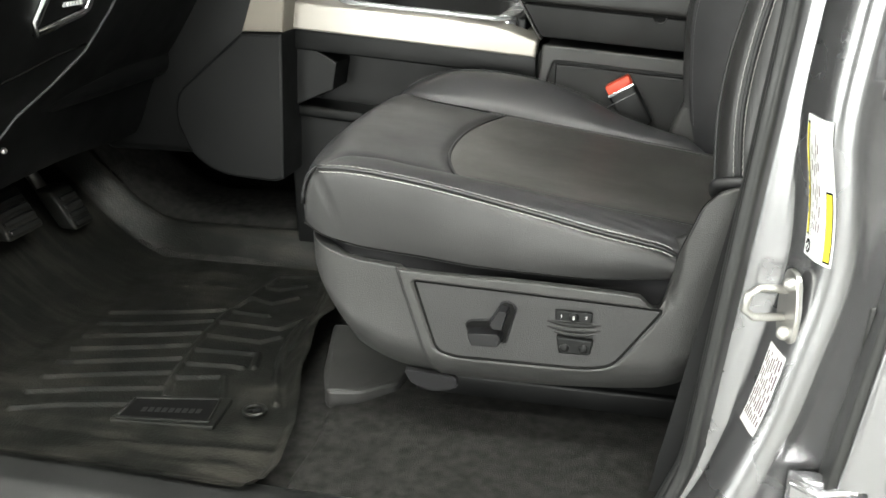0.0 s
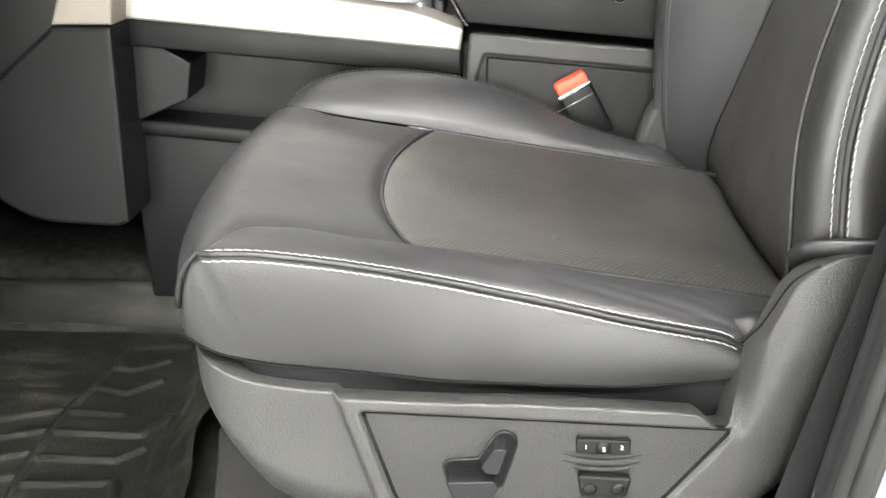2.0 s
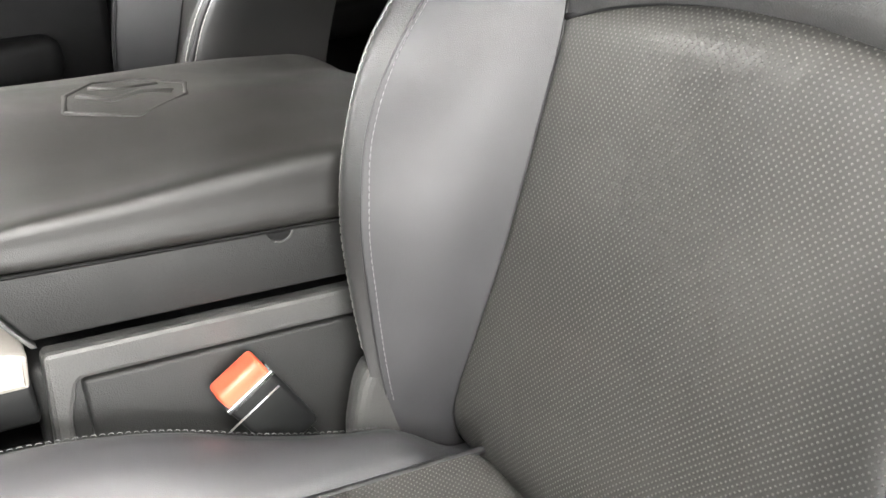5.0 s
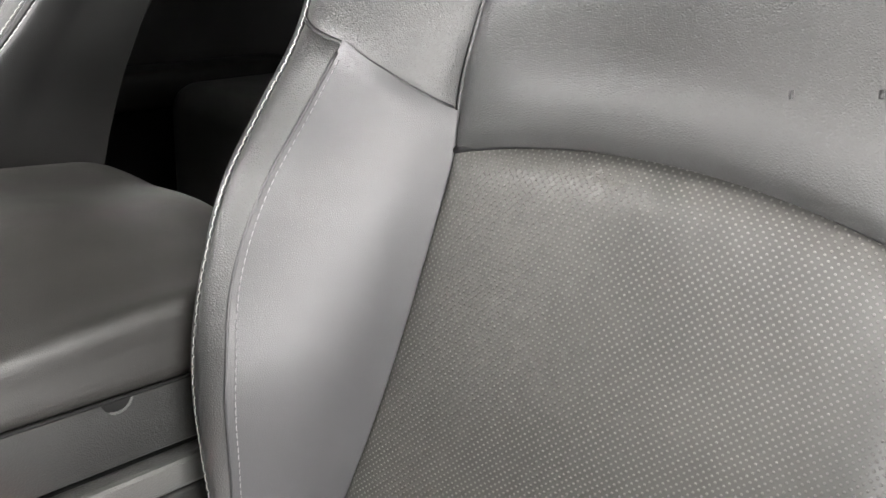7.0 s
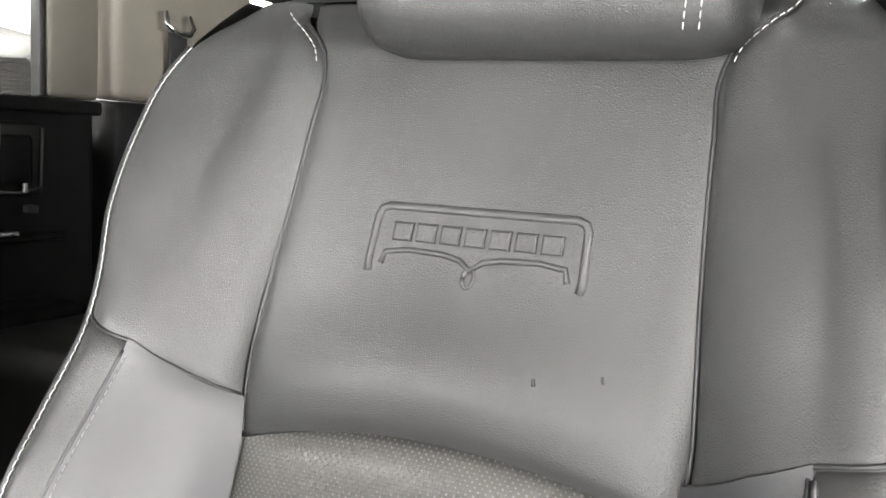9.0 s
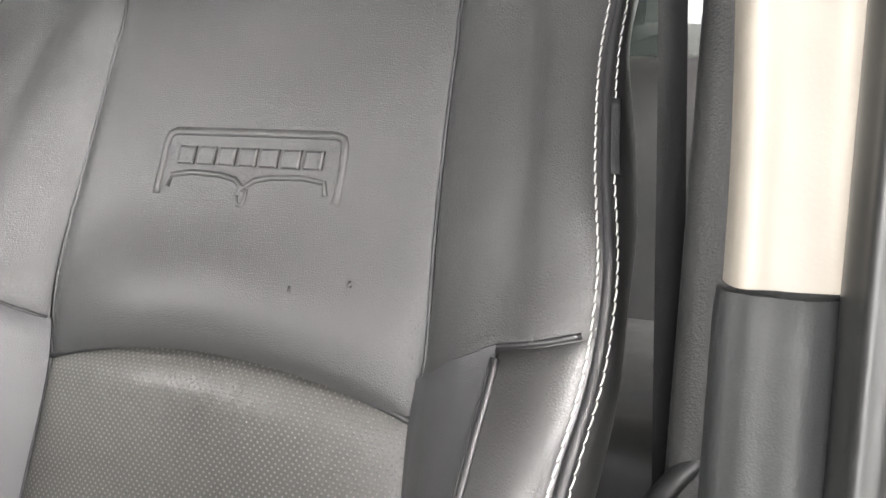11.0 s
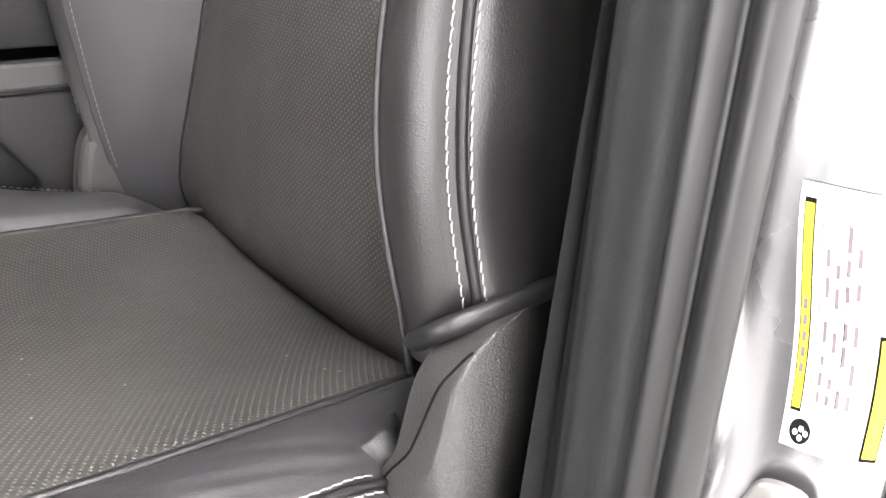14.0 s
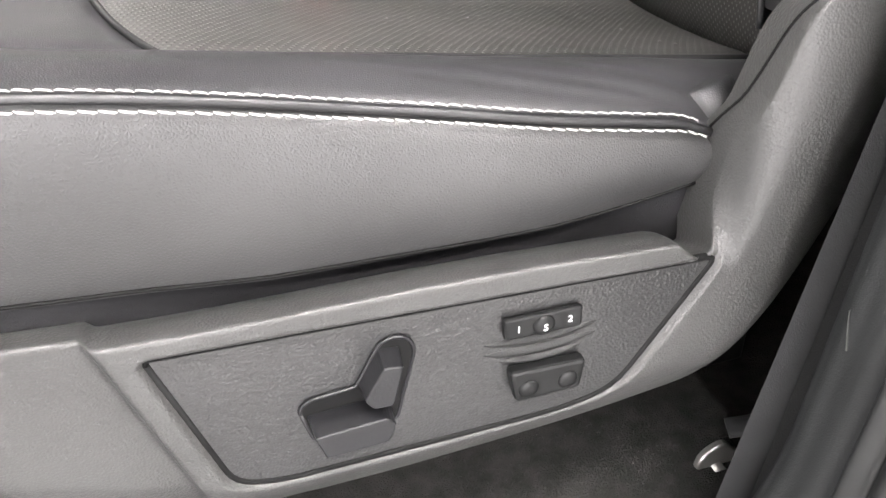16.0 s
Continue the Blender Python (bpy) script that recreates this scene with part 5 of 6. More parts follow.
PLATE_RIM = [(-0.748, 0.884), (-0.614, 0.899), (-0.624, 0.958), (-0.748, 0.935)]
prism("name_plate", rounded([(-0.756, 0.877), (-0.603, 0.892), (-0.610, 0.968), (-0.752, 0.944)], 0.006), "z", 0.722, 0.730, 0.002, RUBBER_MAT, mat_thing, "raised name plate rim")
prism("name_field", rounded(PLATE_RIM, 0.003), "z", 0.7295, 0.7312, 0.0005, INK, mat_thing, "black name plate")
frame_ring("plate_edge", PLATE_RIM, 0.0022, 0.7315, RUBBER_MAT)
for k in range(9):
    x, y = -0.722 + 0.0098 * k, 0.904 + 0.0015 * k
    prism("name_bar", [(x, y), (x + 0.007, y + 0.001), (x + 0.006, y + 0.012), (x - 0.001, y + 0.011)], "z", 0.7312, 0.7317, 0, RUBBER, mat_thing)
tube("anchor", [(-0.564 + 0.015 * math.cos(a), 0.942 + 0.013 * math.sin(a), 0.731) for a in np.linspace(0, 2 * math.pi, 18)], 0.0038, RUBBER_MAT, mat_thing, 8, "round mat anchor")
tube("anchor_slot", [(-0.573, 0.938, 0.730), (-0.555, 0.946, 0.730)], 0.004, INK, mat_thing, 8)

sill = thing("sill_trim", (-0.4, 0.76, 0.70), "black plastic door sill trim", "sill trim")


def sill_fn(s, t):
    x = -1.30 + s * 1.36
    prof = [(0.0, 0.815, 0.700), (0.2, 0.80, 0.722), (0.4, 0.775, 0.728), (0.7, 0.735, 0.722), (1.0, 0.70, 0.68)]
    return (x, lerp([(p[0], p[1]) for p in prof], t), lerp([(p[0], p[2]) for p in prof], t))


patch("sill_cover", sill_fn, 30, 16, RUBBER, sill, (-0.5, 0.8, 0.4))
rbox("sill_panel", (-1.35, 0.66, 0.48), (0.06, 0.72, 0.69), 0.02, SILVER, sill, "silver body sill")

# ---- door pillar ----
pillar = thing("door_pillar", (0.08, 0.80, 0.7), "silver door pillar with grey inner trim, seal and stickers", "door pillar")


def off_x(z):
    return 0.090 * (z - 1.05) - 0.03 * smooth(0.86, 0.70, z)


JAMB_WAVE = curve_of([(0.60, -0.13), (0.75, -0.085), (0.82, -0.055), (0.88, -0.036), (0.928, -0.022), (1.0, -0.008), (1.09, 0.005), (1.15, 0.002), (1.21, -0.006), (1.3, -0.002), (1.45, 0.018), (2.0, 0.07)])


def jamb(s, t):
    z = 0.62 + s * 1.36
    prof = [(0.0, 0.050, 0.803), (0.10, 0.060, 0.800), (0.22, 0.074, 0.798), (0.30, 0.082, 0.794), (0.36, 0.087, 0.784), (0.46, 0.092, 0.765), (0.54, 0.097, 0.749), (0.60, 0.105, 0.739), (0.68, 0.118, 0.736), (0.78, 0.135, 0.743), (0.9, 0.16, 0.748), (1.0, 0.20, 0.750)]
    fx = curve_of([(p[0], p[1]) for p in prof])
    fy = curve_of([(p[0], p[2]) for p in prof])
    k = smooth(0.12, 0.34, t) * (1 - 0.7 * smooth(0.75, 1.0, t))
    return (fx(t) + off_x(z) * (1 - k) + JAMB_WAVE(z) * k, fy(t), z)


patch("jamb_panel", jamb, 110, 70, SILVER, pillar, (0.3, 0.95, 1.2), label="silver painted door jamb")


def seal(s, t):
    z = 0.60 + s * 1.38
    prof = [(0.0, 0.058, 0.818), (0.12, 0.044, 0.817), (0.3, 0.031, 0.812), (0.5, 0.024, 0.805), (0.57, 0.028, 0.7985), (0.61, 0.031, 0.796), (0.65, 0.027, 0.7925), (0.74, 0.023, 0.787), (0.84, 0.026, 0.780), (0.92, 0.034, 0.777), (1.0, 0.046, 0.803)]
    fx = curve_of([(p[0], p[1]) for p in prof])
    fy = curve_of([(p[0], p[2]) for p in prof])
    return (fx(t) + off_x(z) + 0.004 - 0.012 * smooth(1.30, 1.55, z), fy(t), z)


patch("weatherstrip", seal, 60, 40, RUBBER, pillar, (0.1, 0.83, 1.2), label="black rubber weatherstrip")


def post(s, t):
    z = 0.72 + s * (1.490 - 0.72)
    prof = [(0.0, 0.054, 0.812), (0.18, 0.042, 0.824), (0.5, 0.040, 0.842), (0.72, 0.042, 0.855), (0.86, 0.051, 0.865), (1.0, 0.10, 0.876)]
    fx = curve_of([(p[0], p[1]) for p in prof])
    fy = curve_of([(p[0], p[2]) for p in prof])
    edge = 0.004 * smooth(1.477, 1.490, z)
    return (fx(t) + off_x(z) + edge, fy(t), z)


patch("lower_trim", post, 60, 30, TRIM_POST, pillar, (0.2, 0.84, 1.2), label="grey grained pillar trim")


def post_top(s, t):
    z = 1.492 + s * 0.5
    prof = [(0.0, 0.056, 0.812), (0.5, 0.050, 0.842), (0.8, 0.054, 0.862), (1.0, 0.10, 0.874)]
    fx = curve_of([(p[0], p[1]) for p in prof])
    fy = curve_of([(p[0], p[2]) for p in prof])
    return (fx(t) + off_x(z), fy(t) + 0.10 * smooth(1.5, 2.1, z) * 0.4, z)


patch("upper_trim", post_top, 30, 24, BEIGE, pillar, (0.2, 0.84, 1.7), label="beige upper pillar trim")
rbox("pillar_core", (0.075, 0.80, 0.62), (0.20, 0.885, 1.95), 0.01, PLASTIC_DARK, pillar, warp=lambda x, y, z: (x + off_x(z), y, z))


def on_jamb(t, z, lift=0.0012):
    a = Vector(jamb((z - 0.62) / 1.36, t))
    b = Vector(jamb((z - 0.62) / 1.36, t + 0.02))
    c = Vector(jamb((z + 0.01 - 0.62) / 1.36, t))
    n = (b - a).cross(c - a).normalized()
    if n.y > 0 and n.x > 0:
        n = -n
    if n.dot(Vector((-1, -1, 0))) < 0:
        n = -n
    return a + n * lift


def bow(z):
    return 0.026 * math.sin(math.pi / 2 * min(1.0, max(0.0, (1.219 - z) / 0.105))) if z > 1.09 else 0.0


def sticker(name, t0, t1, z0, z1, mat, lift, label="", ns=14, nt=5):
    levels = [z0 + (z1 - z0) * i / ns for i in range(ns + 1)]
    verts = [on_jamb(t0 + (t1 - t0) * j / nt + bow(z), z, lift) for z in levels for j in range(nt + 1)]
    w = nt + 1
    faces = [(i * w + j, (i + 1) * w + j, (i + 1) * w + j + 1, i * w + j + 1) for i in range(ns) for j in range(nt)]
    return mesh_ob(name, verts, faces, mat, pillar, label)


sticker("tyre_label", 0.388, 0.582, 1.097, 1.225, LABEL_WHITE, 0.0010, "white sticker with yellow bands")
for nm, t0, t1, z0, z1, mat, up in (("band_rim", 0.398, 0.4195, 1.117, 1.219, INK, 0.0013), ("label_band", 0.4005, 0.417, 1.119, 1.217, LABEL_YELLOW, 0.0016), ("band_rim", 0.540, 0.572, 1.100, 1.165, INK, 0.0013), ("label_band", 0.544, 0.568, 1.102, 1.163, LABEL_YELLOW, 0.0016)):
    sticker(nm, t0, t1, z0, z1, mat, up, "yellow band" if mat == LABEL_YELLOW else "")
sticker("label_line", 0.434, 0.4355, 1.115, 1.214, INK, 0.0016)
sticker("label_line", 0.480, 0.4815, 1.113, 1.212, INK, 0.0016)
GREY_INK = bsdf_of("faint_ink", (0.16, 0.13, 0.14), 0.6)[0]
label_rng = random.Random(4)
for k in range(4):
    z = 1.125
    while z < 1.20:
        dz = label_rng.uniform(0.004, 0.011)
        sticker("label_text", 0.444 + 0.018 * k, 0.451 + 0.018 * k, z, z + dz, GREY_INK, 0.0016, ns=2, nt=2)
        z += dz + label_rng.uniform(0.002, 0.014)
for k in range(5):
    sticker("band_text", 0.405, 0.413, 1.138 + 0.008 * k, 1.143 + 0.008 * k, GREY_INK, 0.002, ns=2, nt=2)
seal_pts = [on_jamb(0.452 + 0.022 * math.cos(w), 1.107 + 0.0070 * math.sin(w), 0.0016) for w in np.linspace(0, 2 * math.pi, 20)[:-1]]
mesh_ob("label_seal", seal_pts, [tuple(range(19))], INK, pillar)
for dt, dz in ((-0.009, 0.0), (0.002, 0.0024), (0.002, -0.0026), (0.012, 0.0004)):
    spot = [on_jamb(0.452 + dt + 0.0055 * math.cos(w), 1.1065 + dz + 0.0018 * math.sin(w), 0.002) for w in np.linspace(0, 2 * math.pi, 9)[:-1]]
    mesh_ob("seal_spot", spot, [tuple(range(8))], LABEL_WHITE, pillar)
sticker("maker_label", 0.375, 0.545, 0.910, 1.000, LABEL_WHITE, 0.0010, "pale printed sticker")
for k in range(8):
    z = 0.920
    while z < 0.990:
        dz = label_rng.uniform(0.006, 0.02)
        sticker("label_text", 0.390 + 0.0195 * k, 0.399 + 0.0195 * k, z, min(z + dz, 0.994), GREY_INK, 0.0016, ns=2, nt=2)
        z += dz + label_rng.uniform(0.002, 0.008)
tube("pressed_bead", [on_jamb(0.80, 1.245 + 0.07 * k / 8, -0.002) for k in range(9)], 0.006, SILVER, pillar, 8)

striker = thing("door_striker", (0.085, 0.775, 1.045), "zinc door striker loop bolted to the pillar", "striker")
o = on_jamb(0.46, 1.047, 0.0)
prism("striker_plate", rounded([(-0.018, -0.035), (0.018, -0.035), (0.022, 0.0), (0.012, 0.035), (-0.012, 0.035), (-0.022, 0.0)], 0.01), "z", 0.0, 0.006, 0.0015, STEEL, striker, warp=lambda x, y, z: (o.x - 0.002 - z * 0.95 + x * 0.25, o.y - z * 0.2 - x * 0.95, o.z + y))
tube("striker_loop", [o + Vector(p) for p in ((0.0, 0.004, 0.014), (-0.034, -0.004, 0.016), (-0.043, -0.006, 0.010), (-0.045, -0.006, -0.006), (-0.036, -0.004, -0.014), (0.0, 0.004, -0.014))], 0.0041, STEEL, striker, 10)
for dz in (0.024, -0.026):
    dome("bolt", o.x - 0.008, o.z + dz, o.y - 0.008, 0.007, STEEL, striker, 0.8)
for z0 in (0.0, 0.425):
    leaf = rbox("hinge_leaf", (0.105 + 0.09 * z0, 0.722, 0.83 + z0), (0.168 + 0.09 * z0, 0.742, 0.885 + z0), 0.004, SILVER, pillar, "silver hinge leaf")
    tube("hinge_arm", [(x + 0.09 * z0, y, z + z0) for x, y, z in ((0.105, 0.724, 0.884), (0.13, 0.718, 0.876), (0.15, 0.716, 0.884), (0.17, 0.715, 0.884))], 0.008, SILVER, leaf, 8, flat=0.6)
    dome("hinge_bolt", 0.128 + 0.09 * z0, 0.856 + z0, 0.721, 0.012, STEEL, leaf, 0.6)

rear_door = thing("rear_door", (0.5, 0.72, 0.6), "closed silver rear door beside the pillar", "car door")
rbox("door_skin", (0.176, 0.70, 0.50), (1.05, 0.735, 1.45), 0.008, SILVER, rear_door, warp=lambda x, y, z: (x + (off_x(z) if x < 0.5 else 0), y + 0.03 * smooth(1.2, 1.5, z), z))
rbox("door_seal", (0.168, 0.705, 0.52), (0.178, 0.76, 1.45), 0.003, RUBBER, rear_door, warp=lambda x, y, z: (x + off_x(z), y + 0.03 * smooth(1.2, 1.5, z), z))
rbox("inner_panel", (0.22, 0.74, 0.62), (1.05, 0.80, 1.45), 0.02, PLASTIC_DARK, rear_door)
rbox("window_frame", (0.24, 0.745, 1.45), (0.30, 0.80, 1.98), 0.008, PLASTIC_BLACK, rear_door)
rbox("tinted_pane", (0.30, 0.765, 1.45), (1.05, 0.771, 1.98), 0, TINTED, rear_door, "dark tinted window")
rbox("wire_boot", (0.15, 0.745, 1.0), (0.168, 0.765, 1.06), 0.004, RUBBER, rear_door)

SCUFF = grained("pale_scuff", (0.045, 0.047, 0.044), 0.6, 0.8, 700, 0.0004)
tube("trim_scuff", [(0.0317, 0.8521, 0.9513), (0.0301, 0.8481, 0.9413), (0.0293, 0.8441, 0.931)], 0.0006, SCUFF, pillar, 6)

# ---- seat belt ----
belt = thing("seat_belt", (0.12, 0.90, 1.0), "charcoal seat belt hanging beside the pillar", "seat belt")


def web(s, t):
    z = 1.95 - s * 0.58
    k = max(-1.5, (1.55 - z) / 0.13)
    return (0.117 + 0.013 * k + t * (0.033 - 0.003 * k), 0.900 - 0.003 * k - t * (0.008 + 0.002 * k), z)


patch("webbing", web, 30, 8, WEBBING, belt, (0.3, 0.9, 1.5))


def web2(s, t):
    z = 1.36 - s * 0.62
    w = (t - 0.5) * 0.046
    return (0.10 - 0.10 * s + w * 0.8, 0.876 - 0.004 * s + w * 0.15, z)


patch("lower_webbing", web2, 30, 8, WEBBING, belt, (0.3, 0.9, 1.1))
tube("guide", resample([(0.118, 0.858, 1.418), (0.108, 0.861, 1.415), (0.101, 0.868, 1.410), (0.097, 0.877, 1.401), (0.096, 0.884, 1.391), (0.100, 0.889, 1.382)], 0.003), 0.0058, PLASTIC_BLACK, belt, 12, "black belt guide")
tube("tongue", [(0.0906, 0.8742, 1.372), (0.0900, 0.8752, 1.362), (0.0884, 0.8756, 1.350), (0.0873, 0.8748, 1.341)], 0.0012, CHROME, belt, 8, "chrome tongue edge")
anchor = thing("belt_anchor", (0.06, 0.95, 0.70), "bolted steel belt anchor on the carpet", "belt anchor")
prism("anchor_plate", rounded([(0.035, 0.70), (0.075, 0.70), (0.078, 0.725), (0.06, 0.745), (0.042, 0.735)], 0.008), "y", 0.948, 0.955, 0.002, STEEL, anchor)
tube("anchor_bolt", [(0.056, 0.942, 0.718), (0.056, 0.958, 0.718)], 0.007, STEEL, anchor, 6)
tube("anchor_fold", [(0.055, 0.945, 0.765), (0.085, 0.935, 0.772), (0.125, 0.925, 0.778)], 0.010, WEBBING, anchor, 8, flat=0.35)

# ---- rear of the cab ----
rear_seat = thing("rear_bench", (0.95, 1.63, 0.75), "black leather rear bench seat", "car seat")
for y0, y1 in ((0.92, 1.44), (1.46, 1.80), (1.82, 2.36)):
    rbox("bench_cushion", (0.585, y0, 0.97), (1.16, min(y1, 2.33), 1.235), 0.05, LEATHER, rear_seat, seg=5)
    rbox("bench_back", (1.16, y0, 1.02), (1.30, y1, 1.68), 0.05, LEATHER, rear_seat, seg=5, warp=lambda x, y, z: (x + 0.18 * (z - 1.02), y, z))
rbox("bench_base", (0.66, 0.94, 0.70), (1.2, 2.34, 0.96), 0.02, PLASTIC_DARK, rear_seat)


def far_door(name, x0, x1, lab):
    d = thing(name, ((x0 + x1) / 2, 2.46, 0.6), lab, "car door", "far doors")
    rbox("door_panel", (x0, 2.42, 0.62), (x1, 2.50, 1.64), 0.02, DOOR_BLACK, d)
    rbox("armrest", (x0 + 0.08, 2.34, 1.18), (x1 - 0.10, 2.43, 1.25), 0.02, DOOR_BLACK, d)
    rbox("pull_frame", (x1 - 0.285, 2.405, 1.455), (x1 - 0.145, 2.425, 1.60), 0.01, PLASTIC_DARK, d, "grey pull frame")
    rbox("pull_cup", (x1 - 0.272, 2.400, 1.478), (x1 - 0.175, 2.410, 1.575), 0.01, DOOR_BLACK, d)
    tube("frame_edge", [(x1 - 0.275, 2.402, 1.466), (x1 - 0.20, 2.402, 1.463), (x1 - 0.155, 2.402, 1.475), (x1 - 0.151, 2.402, 1.59)], 0.003, GREY_BLUE, d, 6, "grey frame edge")
    rbox("pull_lever", (x1 - 0.205, 2.390, 1.463), (x1 - 0.192, 2.404, 1.484), 0.003, CHROME, d, "chrome door lever")
    rbox("window_switch", (x1 - 0.288, 2.36, 1.385), (x1 - 0.236, 2.41, 1.396), 0.003, CHROME, d, "chrome window switch")
    rbox("switch_base", (x1 - 0.40, 2.37, 1.372), (x1 - 0.12, 2.425, 1.384), 0.004, DOOR_BLACK, d)
    rbox("lock_knob", (x1 - 0.192, 2.385, 1.425), (x1 - 0.172, 2.41, 1.440), 0.004, PLASTIC, d)
    rbox("top_cap", (x0, 2.40, 1.62), (x1, 2.46, 1.65), 0.008, DOOR_BLACK, d)
    rbox("front_post", (x0, 2.42, 1.65), (x0 + 0.05, 2.48, 2.0), 0.01, DOOR_BLACK, d)
    rbox("rear_post", (x1 - 0.13, 2.41, 1.652), (x1, 2.47, 2.0), 0.012, BEIGE, d, "beige window post")
    rbox("glass_run", (x1 - 0.145, 2.415, 1.652), (x1 - 0.131, 2.47, 2.0), 0.003, RUBBER, d)
    g = rbox("pane", (x0 + 0.05, 2.44, 1.65), (x1 - 0.145, 2.444, 2.0), 0, GLASS, d)
    g.visible_shadow = False
    return d


far_door("passenger_rear_door", 0.24, 1.02, "black inner rear door with a bright window")
front_far = far_door("passenger_front_door", -0.86, 0.06, "black inner passenger door with a window")
rbox("silver_strip", (-0.75, 2.385, 1.214), (-0.245, 2.425, 1.243), 0.006, TRIM_SILVER, front_far, "satin silver door strip")
far_pillar = thing("far_pillar", (0.15, 2.45, 0.7), "beige and black pillar on the passenger side", "pillar")
rbox("pillar_low", (0.065, 2.40, 0.62), (0.235, 2.50, 1.48), 0.02, DOOR_BLACK, far_pillar)
rbox("pillar_top", (0.065, 2.40, 1.482), (0.235, 2.48, 2.0), 0.02, BEIGE, far_pillar)
corner = thing("rear_corner_trim", (1.2, 2.44, 0.7), "beige upper and black lower rear corner trim", "trim panel")
rbox("corner_low", (1.045, 2.38, 0.62), (1.50, 2.48, 1.655), 0.02, DOOR_BLACK, corner)
rbox("corner_top", (1.045, 2.39, 1.658), (1.50, 2.48, 2.0), 0.02, BEIGE, corner)
rear_belt = thing("rear_seat_belt", (1.2, 2.36, 1.8), "chrome belt loop with dark webbing on the rear corner", "seat belt")
tube("loop", [(1.17, 2.375, 1.86), (1.165, 2.365, 1.83), (1.19, 2.36, 1.815), (1.23, 2.36, 1.815), (1.25, 2.365, 1.83), (1.245, 2.375, 1.86)], 0.008, CHROME, rear_belt, 8)
rbox("strap", (1.18, 2.368, 1.45), (1.235, 2.376, 1.82), 0.002, WEBBING, rear_belt)

# ---- cab shell ----
def structure(ob, label, cat):
    return tagged(ob, label, cat, kind="structure")


structure(rbox("ceiling", (-0.75, 0.80, 2.0), (1.60, 2.50, 2.06), 0.02, HEADLINER), "pale cloth headliner of the cab", "ceiling")
structure(rbox("wall_rear", (1.50, 0.80, 0.60), (1.58, 2.50, 1.60), 0.02, PLASTIC_DARK), "dark rear wall of the cab", "wall")
structure(rbox("rear_window", (1.52, 0.82, 1.60), (1.53, 2.48, 2.0), 0, TINTED), "dark tinted rear window of the cab", "window")
structure(rbox("wall_far", (-1.45, 2.505, 0.45), (1.6, 2.53, 1.60), 0.01, SILVER), "silver outer skin of the far doors", "wall")
structure(rbox("firewall", (-1.47, 0.72, 0.60), (-1.42, 2.52, 1.45), 0.01, PLASTIC_BLACK), "black bulkhead before the pedals", "wall")
structure(rbox("underbody", (-1.45, 0.74, 0.45), (1.6, 2.52, 0.66), 0.02, PLASTIC_BLACK), "black underside of the cab", "floor")
structure(rbox("front_post_near", (-1.20, 0.76, 1.40), (-1.12, 0.82, 2.02), 0.015, SILVER, warp=lambda x, y, z: (x + 0.75 * (z - 1.4), y, z)), "silver windscreen post", "post")
structure(rbox("front_post_far", (-1.20, 2.44, 1.40), (-1.12, 2.50, 2.02), 0.015, SILVER, warp=lambda x, y, z: (x + 0.75 * (z - 1.4), y, z)), "silver windscreen post", "post")
windscreen = rbox("windscreen", (-1.16, 0.82, 1.44), (-1.155, 2.44, 2.02), 0, GLASS, warp=lambda x, y, z: (x + 0.75 * (z - 1.4), y, z))
windscreen.visible_shadow = False
structure(windscreen, "clear glass windscreen of the cab", "window")
structure(rbox("kick_wall", (-1.42, 0.745, 0.66), (-0.98, 0.79, 1.45), 0.02, PLASTIC_BLACK), "black kick panel at the footwell", "wall")

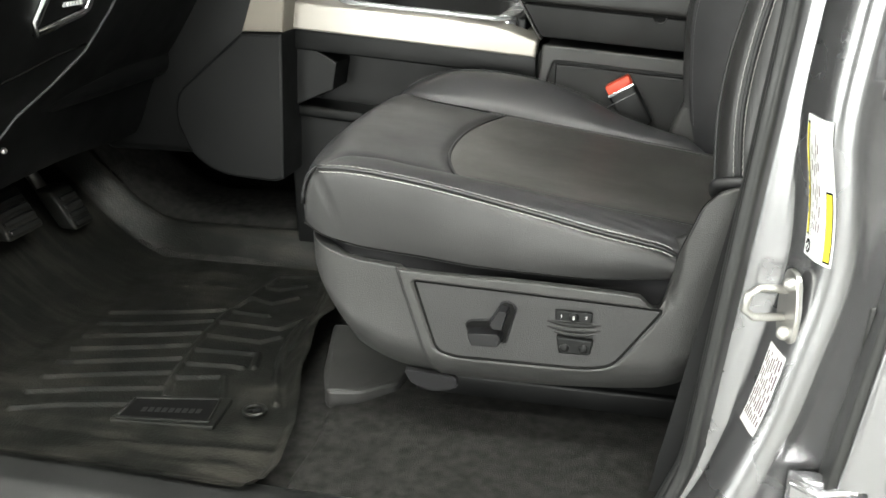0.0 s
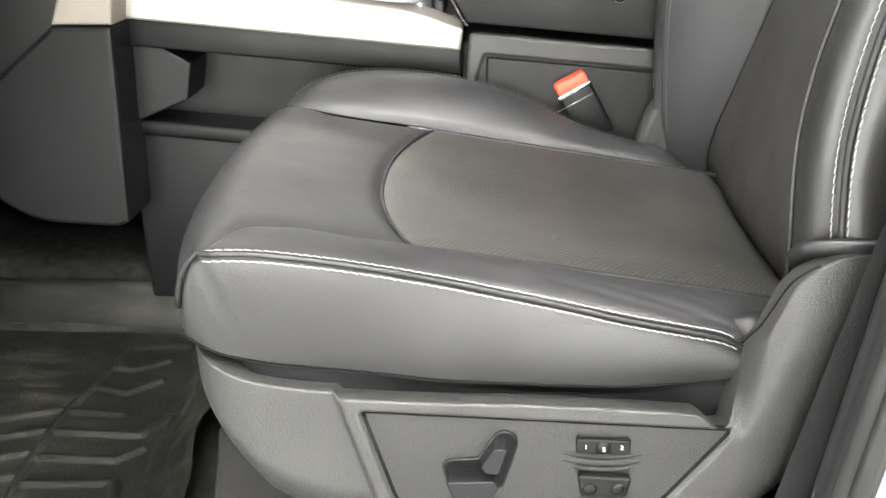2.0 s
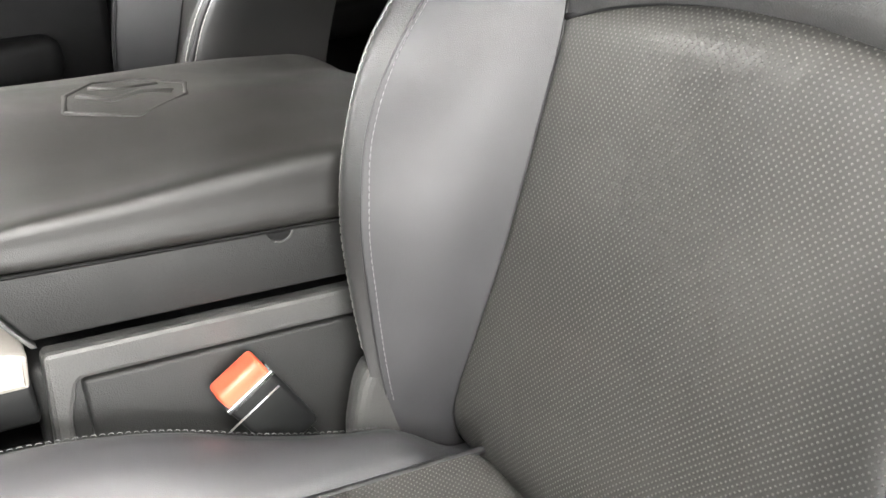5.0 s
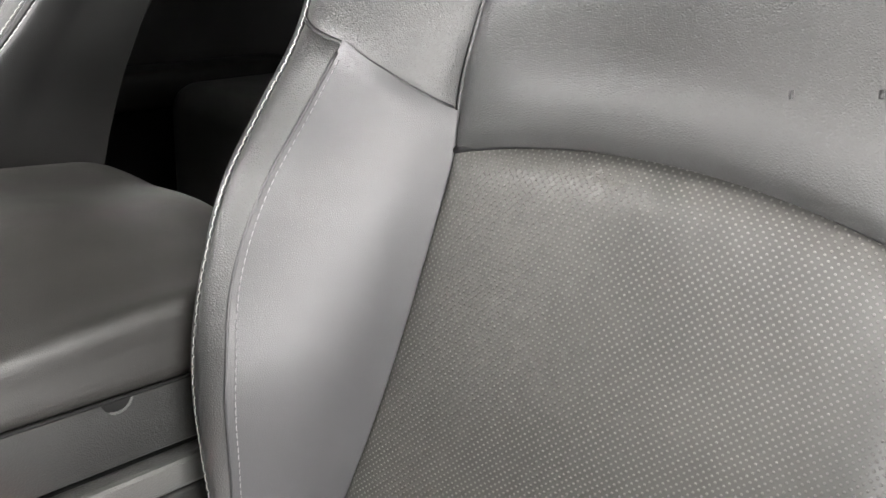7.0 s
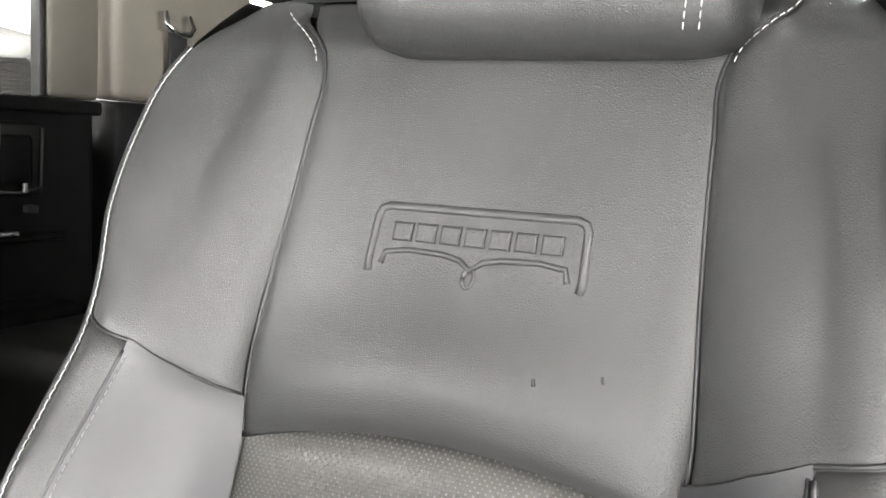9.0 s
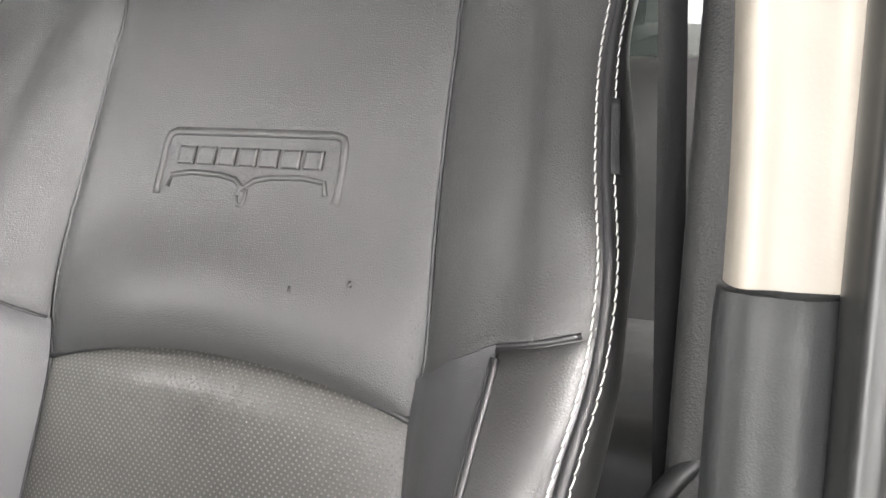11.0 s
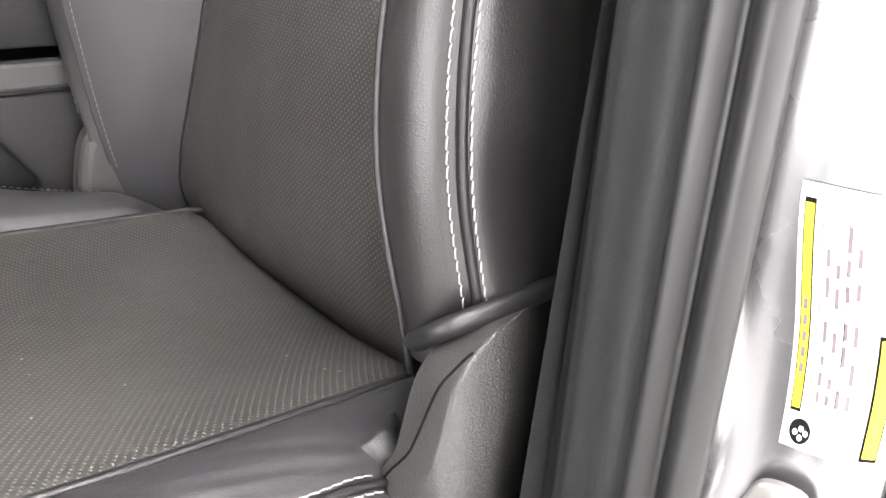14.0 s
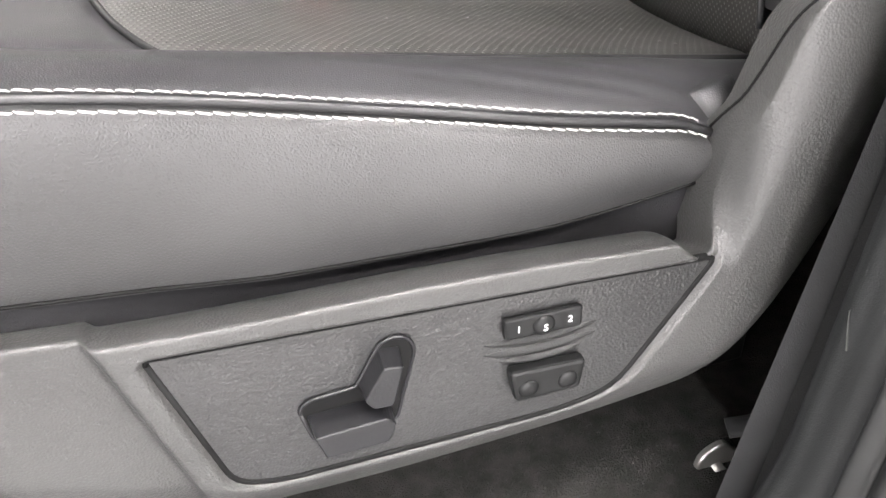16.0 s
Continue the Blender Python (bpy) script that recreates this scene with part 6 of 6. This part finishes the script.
# ---- the shop round the truck ----
structure(rbox("ground", (-9, -8, -0.1), (8, 8, 0.0), 0, CONCRETE), "smooth grey concrete shop floor", "floor")
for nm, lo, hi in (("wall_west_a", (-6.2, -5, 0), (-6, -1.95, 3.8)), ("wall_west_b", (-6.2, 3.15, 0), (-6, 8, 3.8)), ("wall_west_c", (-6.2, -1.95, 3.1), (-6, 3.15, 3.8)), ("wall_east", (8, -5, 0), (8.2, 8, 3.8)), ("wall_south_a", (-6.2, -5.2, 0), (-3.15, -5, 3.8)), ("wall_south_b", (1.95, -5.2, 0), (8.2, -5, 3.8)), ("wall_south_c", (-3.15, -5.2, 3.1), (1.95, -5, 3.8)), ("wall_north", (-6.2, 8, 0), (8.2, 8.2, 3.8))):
    structure(rbox(nm, lo, hi, 0, WALL_BRIGHTENED if nm == "wall_north" else WALL_PAINT), "white painted shop wall", "wall")
structure(rbox("shop_ceiling", (-9.2, -8.2, 3.8), (8.2, 8.2, 3.9), 0, WALL_PAINT), "white painted shop ceiling", "ceiling")
lamp = thing("ceiling_lamp", (0, 0, 3.7), "long white fluorescent lamp added overhead", "ceiling lamp", "shop lamps")
rbox("lamp_body", (-1.25, -0.16, 3.70), (1.25, 0.16, 3.78), 0.01, WALL_PAINT, lamp)
rbox("diffuser", (-1.22, -0.14, 3.66), (1.22, 0.14, 3.697), 0.008, LAMP, lamp)
# the last four are added to brighten the wall beyond the far windows
for x, y in ((2.3, -0.45), (-1.0, -1.7), (1.8, -1.7), (-1.4, 5.2), (1.6, 6.4), (5.2, 7.2), (6.8, 7.2)):
    copy_thing(lamp, Matrix.Translation((x, y, 3.7)))
lamp.location = (0.1, -0.45, 3.7)
cabinet = thing("tool_cart", (4.2, 6.4, 0.0), "grey steel shop shelf with a red can", "shelf")
rbox("shelf_top", (3.85, 6.25, 1.80), (4.75, 6.75, 1.84), 0.01, GREY_BLUE, cabinet)
for x in (3.9, 4.7):
    for y in (6.3, 6.7):
        rbox("leg", (x - 0.02, y - 0.02, 0.0), (x + 0.02, y + 0.02, 1.81), 0.003, STEEL, cabinet)
can = thing("red_can", (4.1, 6.45, 1.84), "red metal can lying on the shelf", "can")
tube("can_body", [(4.02, 6.45, 1.905), (4.17, 6.45, 1.925)], 0.055, RED, can, 14)
jar = thing("steel_bottle", (4.25, 6.5, 1.84), "slim steel bottle standing on the shelf", "bottle")
tube("bottle_body", [(4.25, 6.5, 1.84), (4.25, 6.5, 1.95), (4.25, 6.5, 1.97)], 0.025, STEEL, jar, 12)
tube("bottle_cap", [(4.25, 6.5, 1.97), (4.25, 6.5, 2.0)], 0.014, PLASTIC_BLACK, jar, 10)
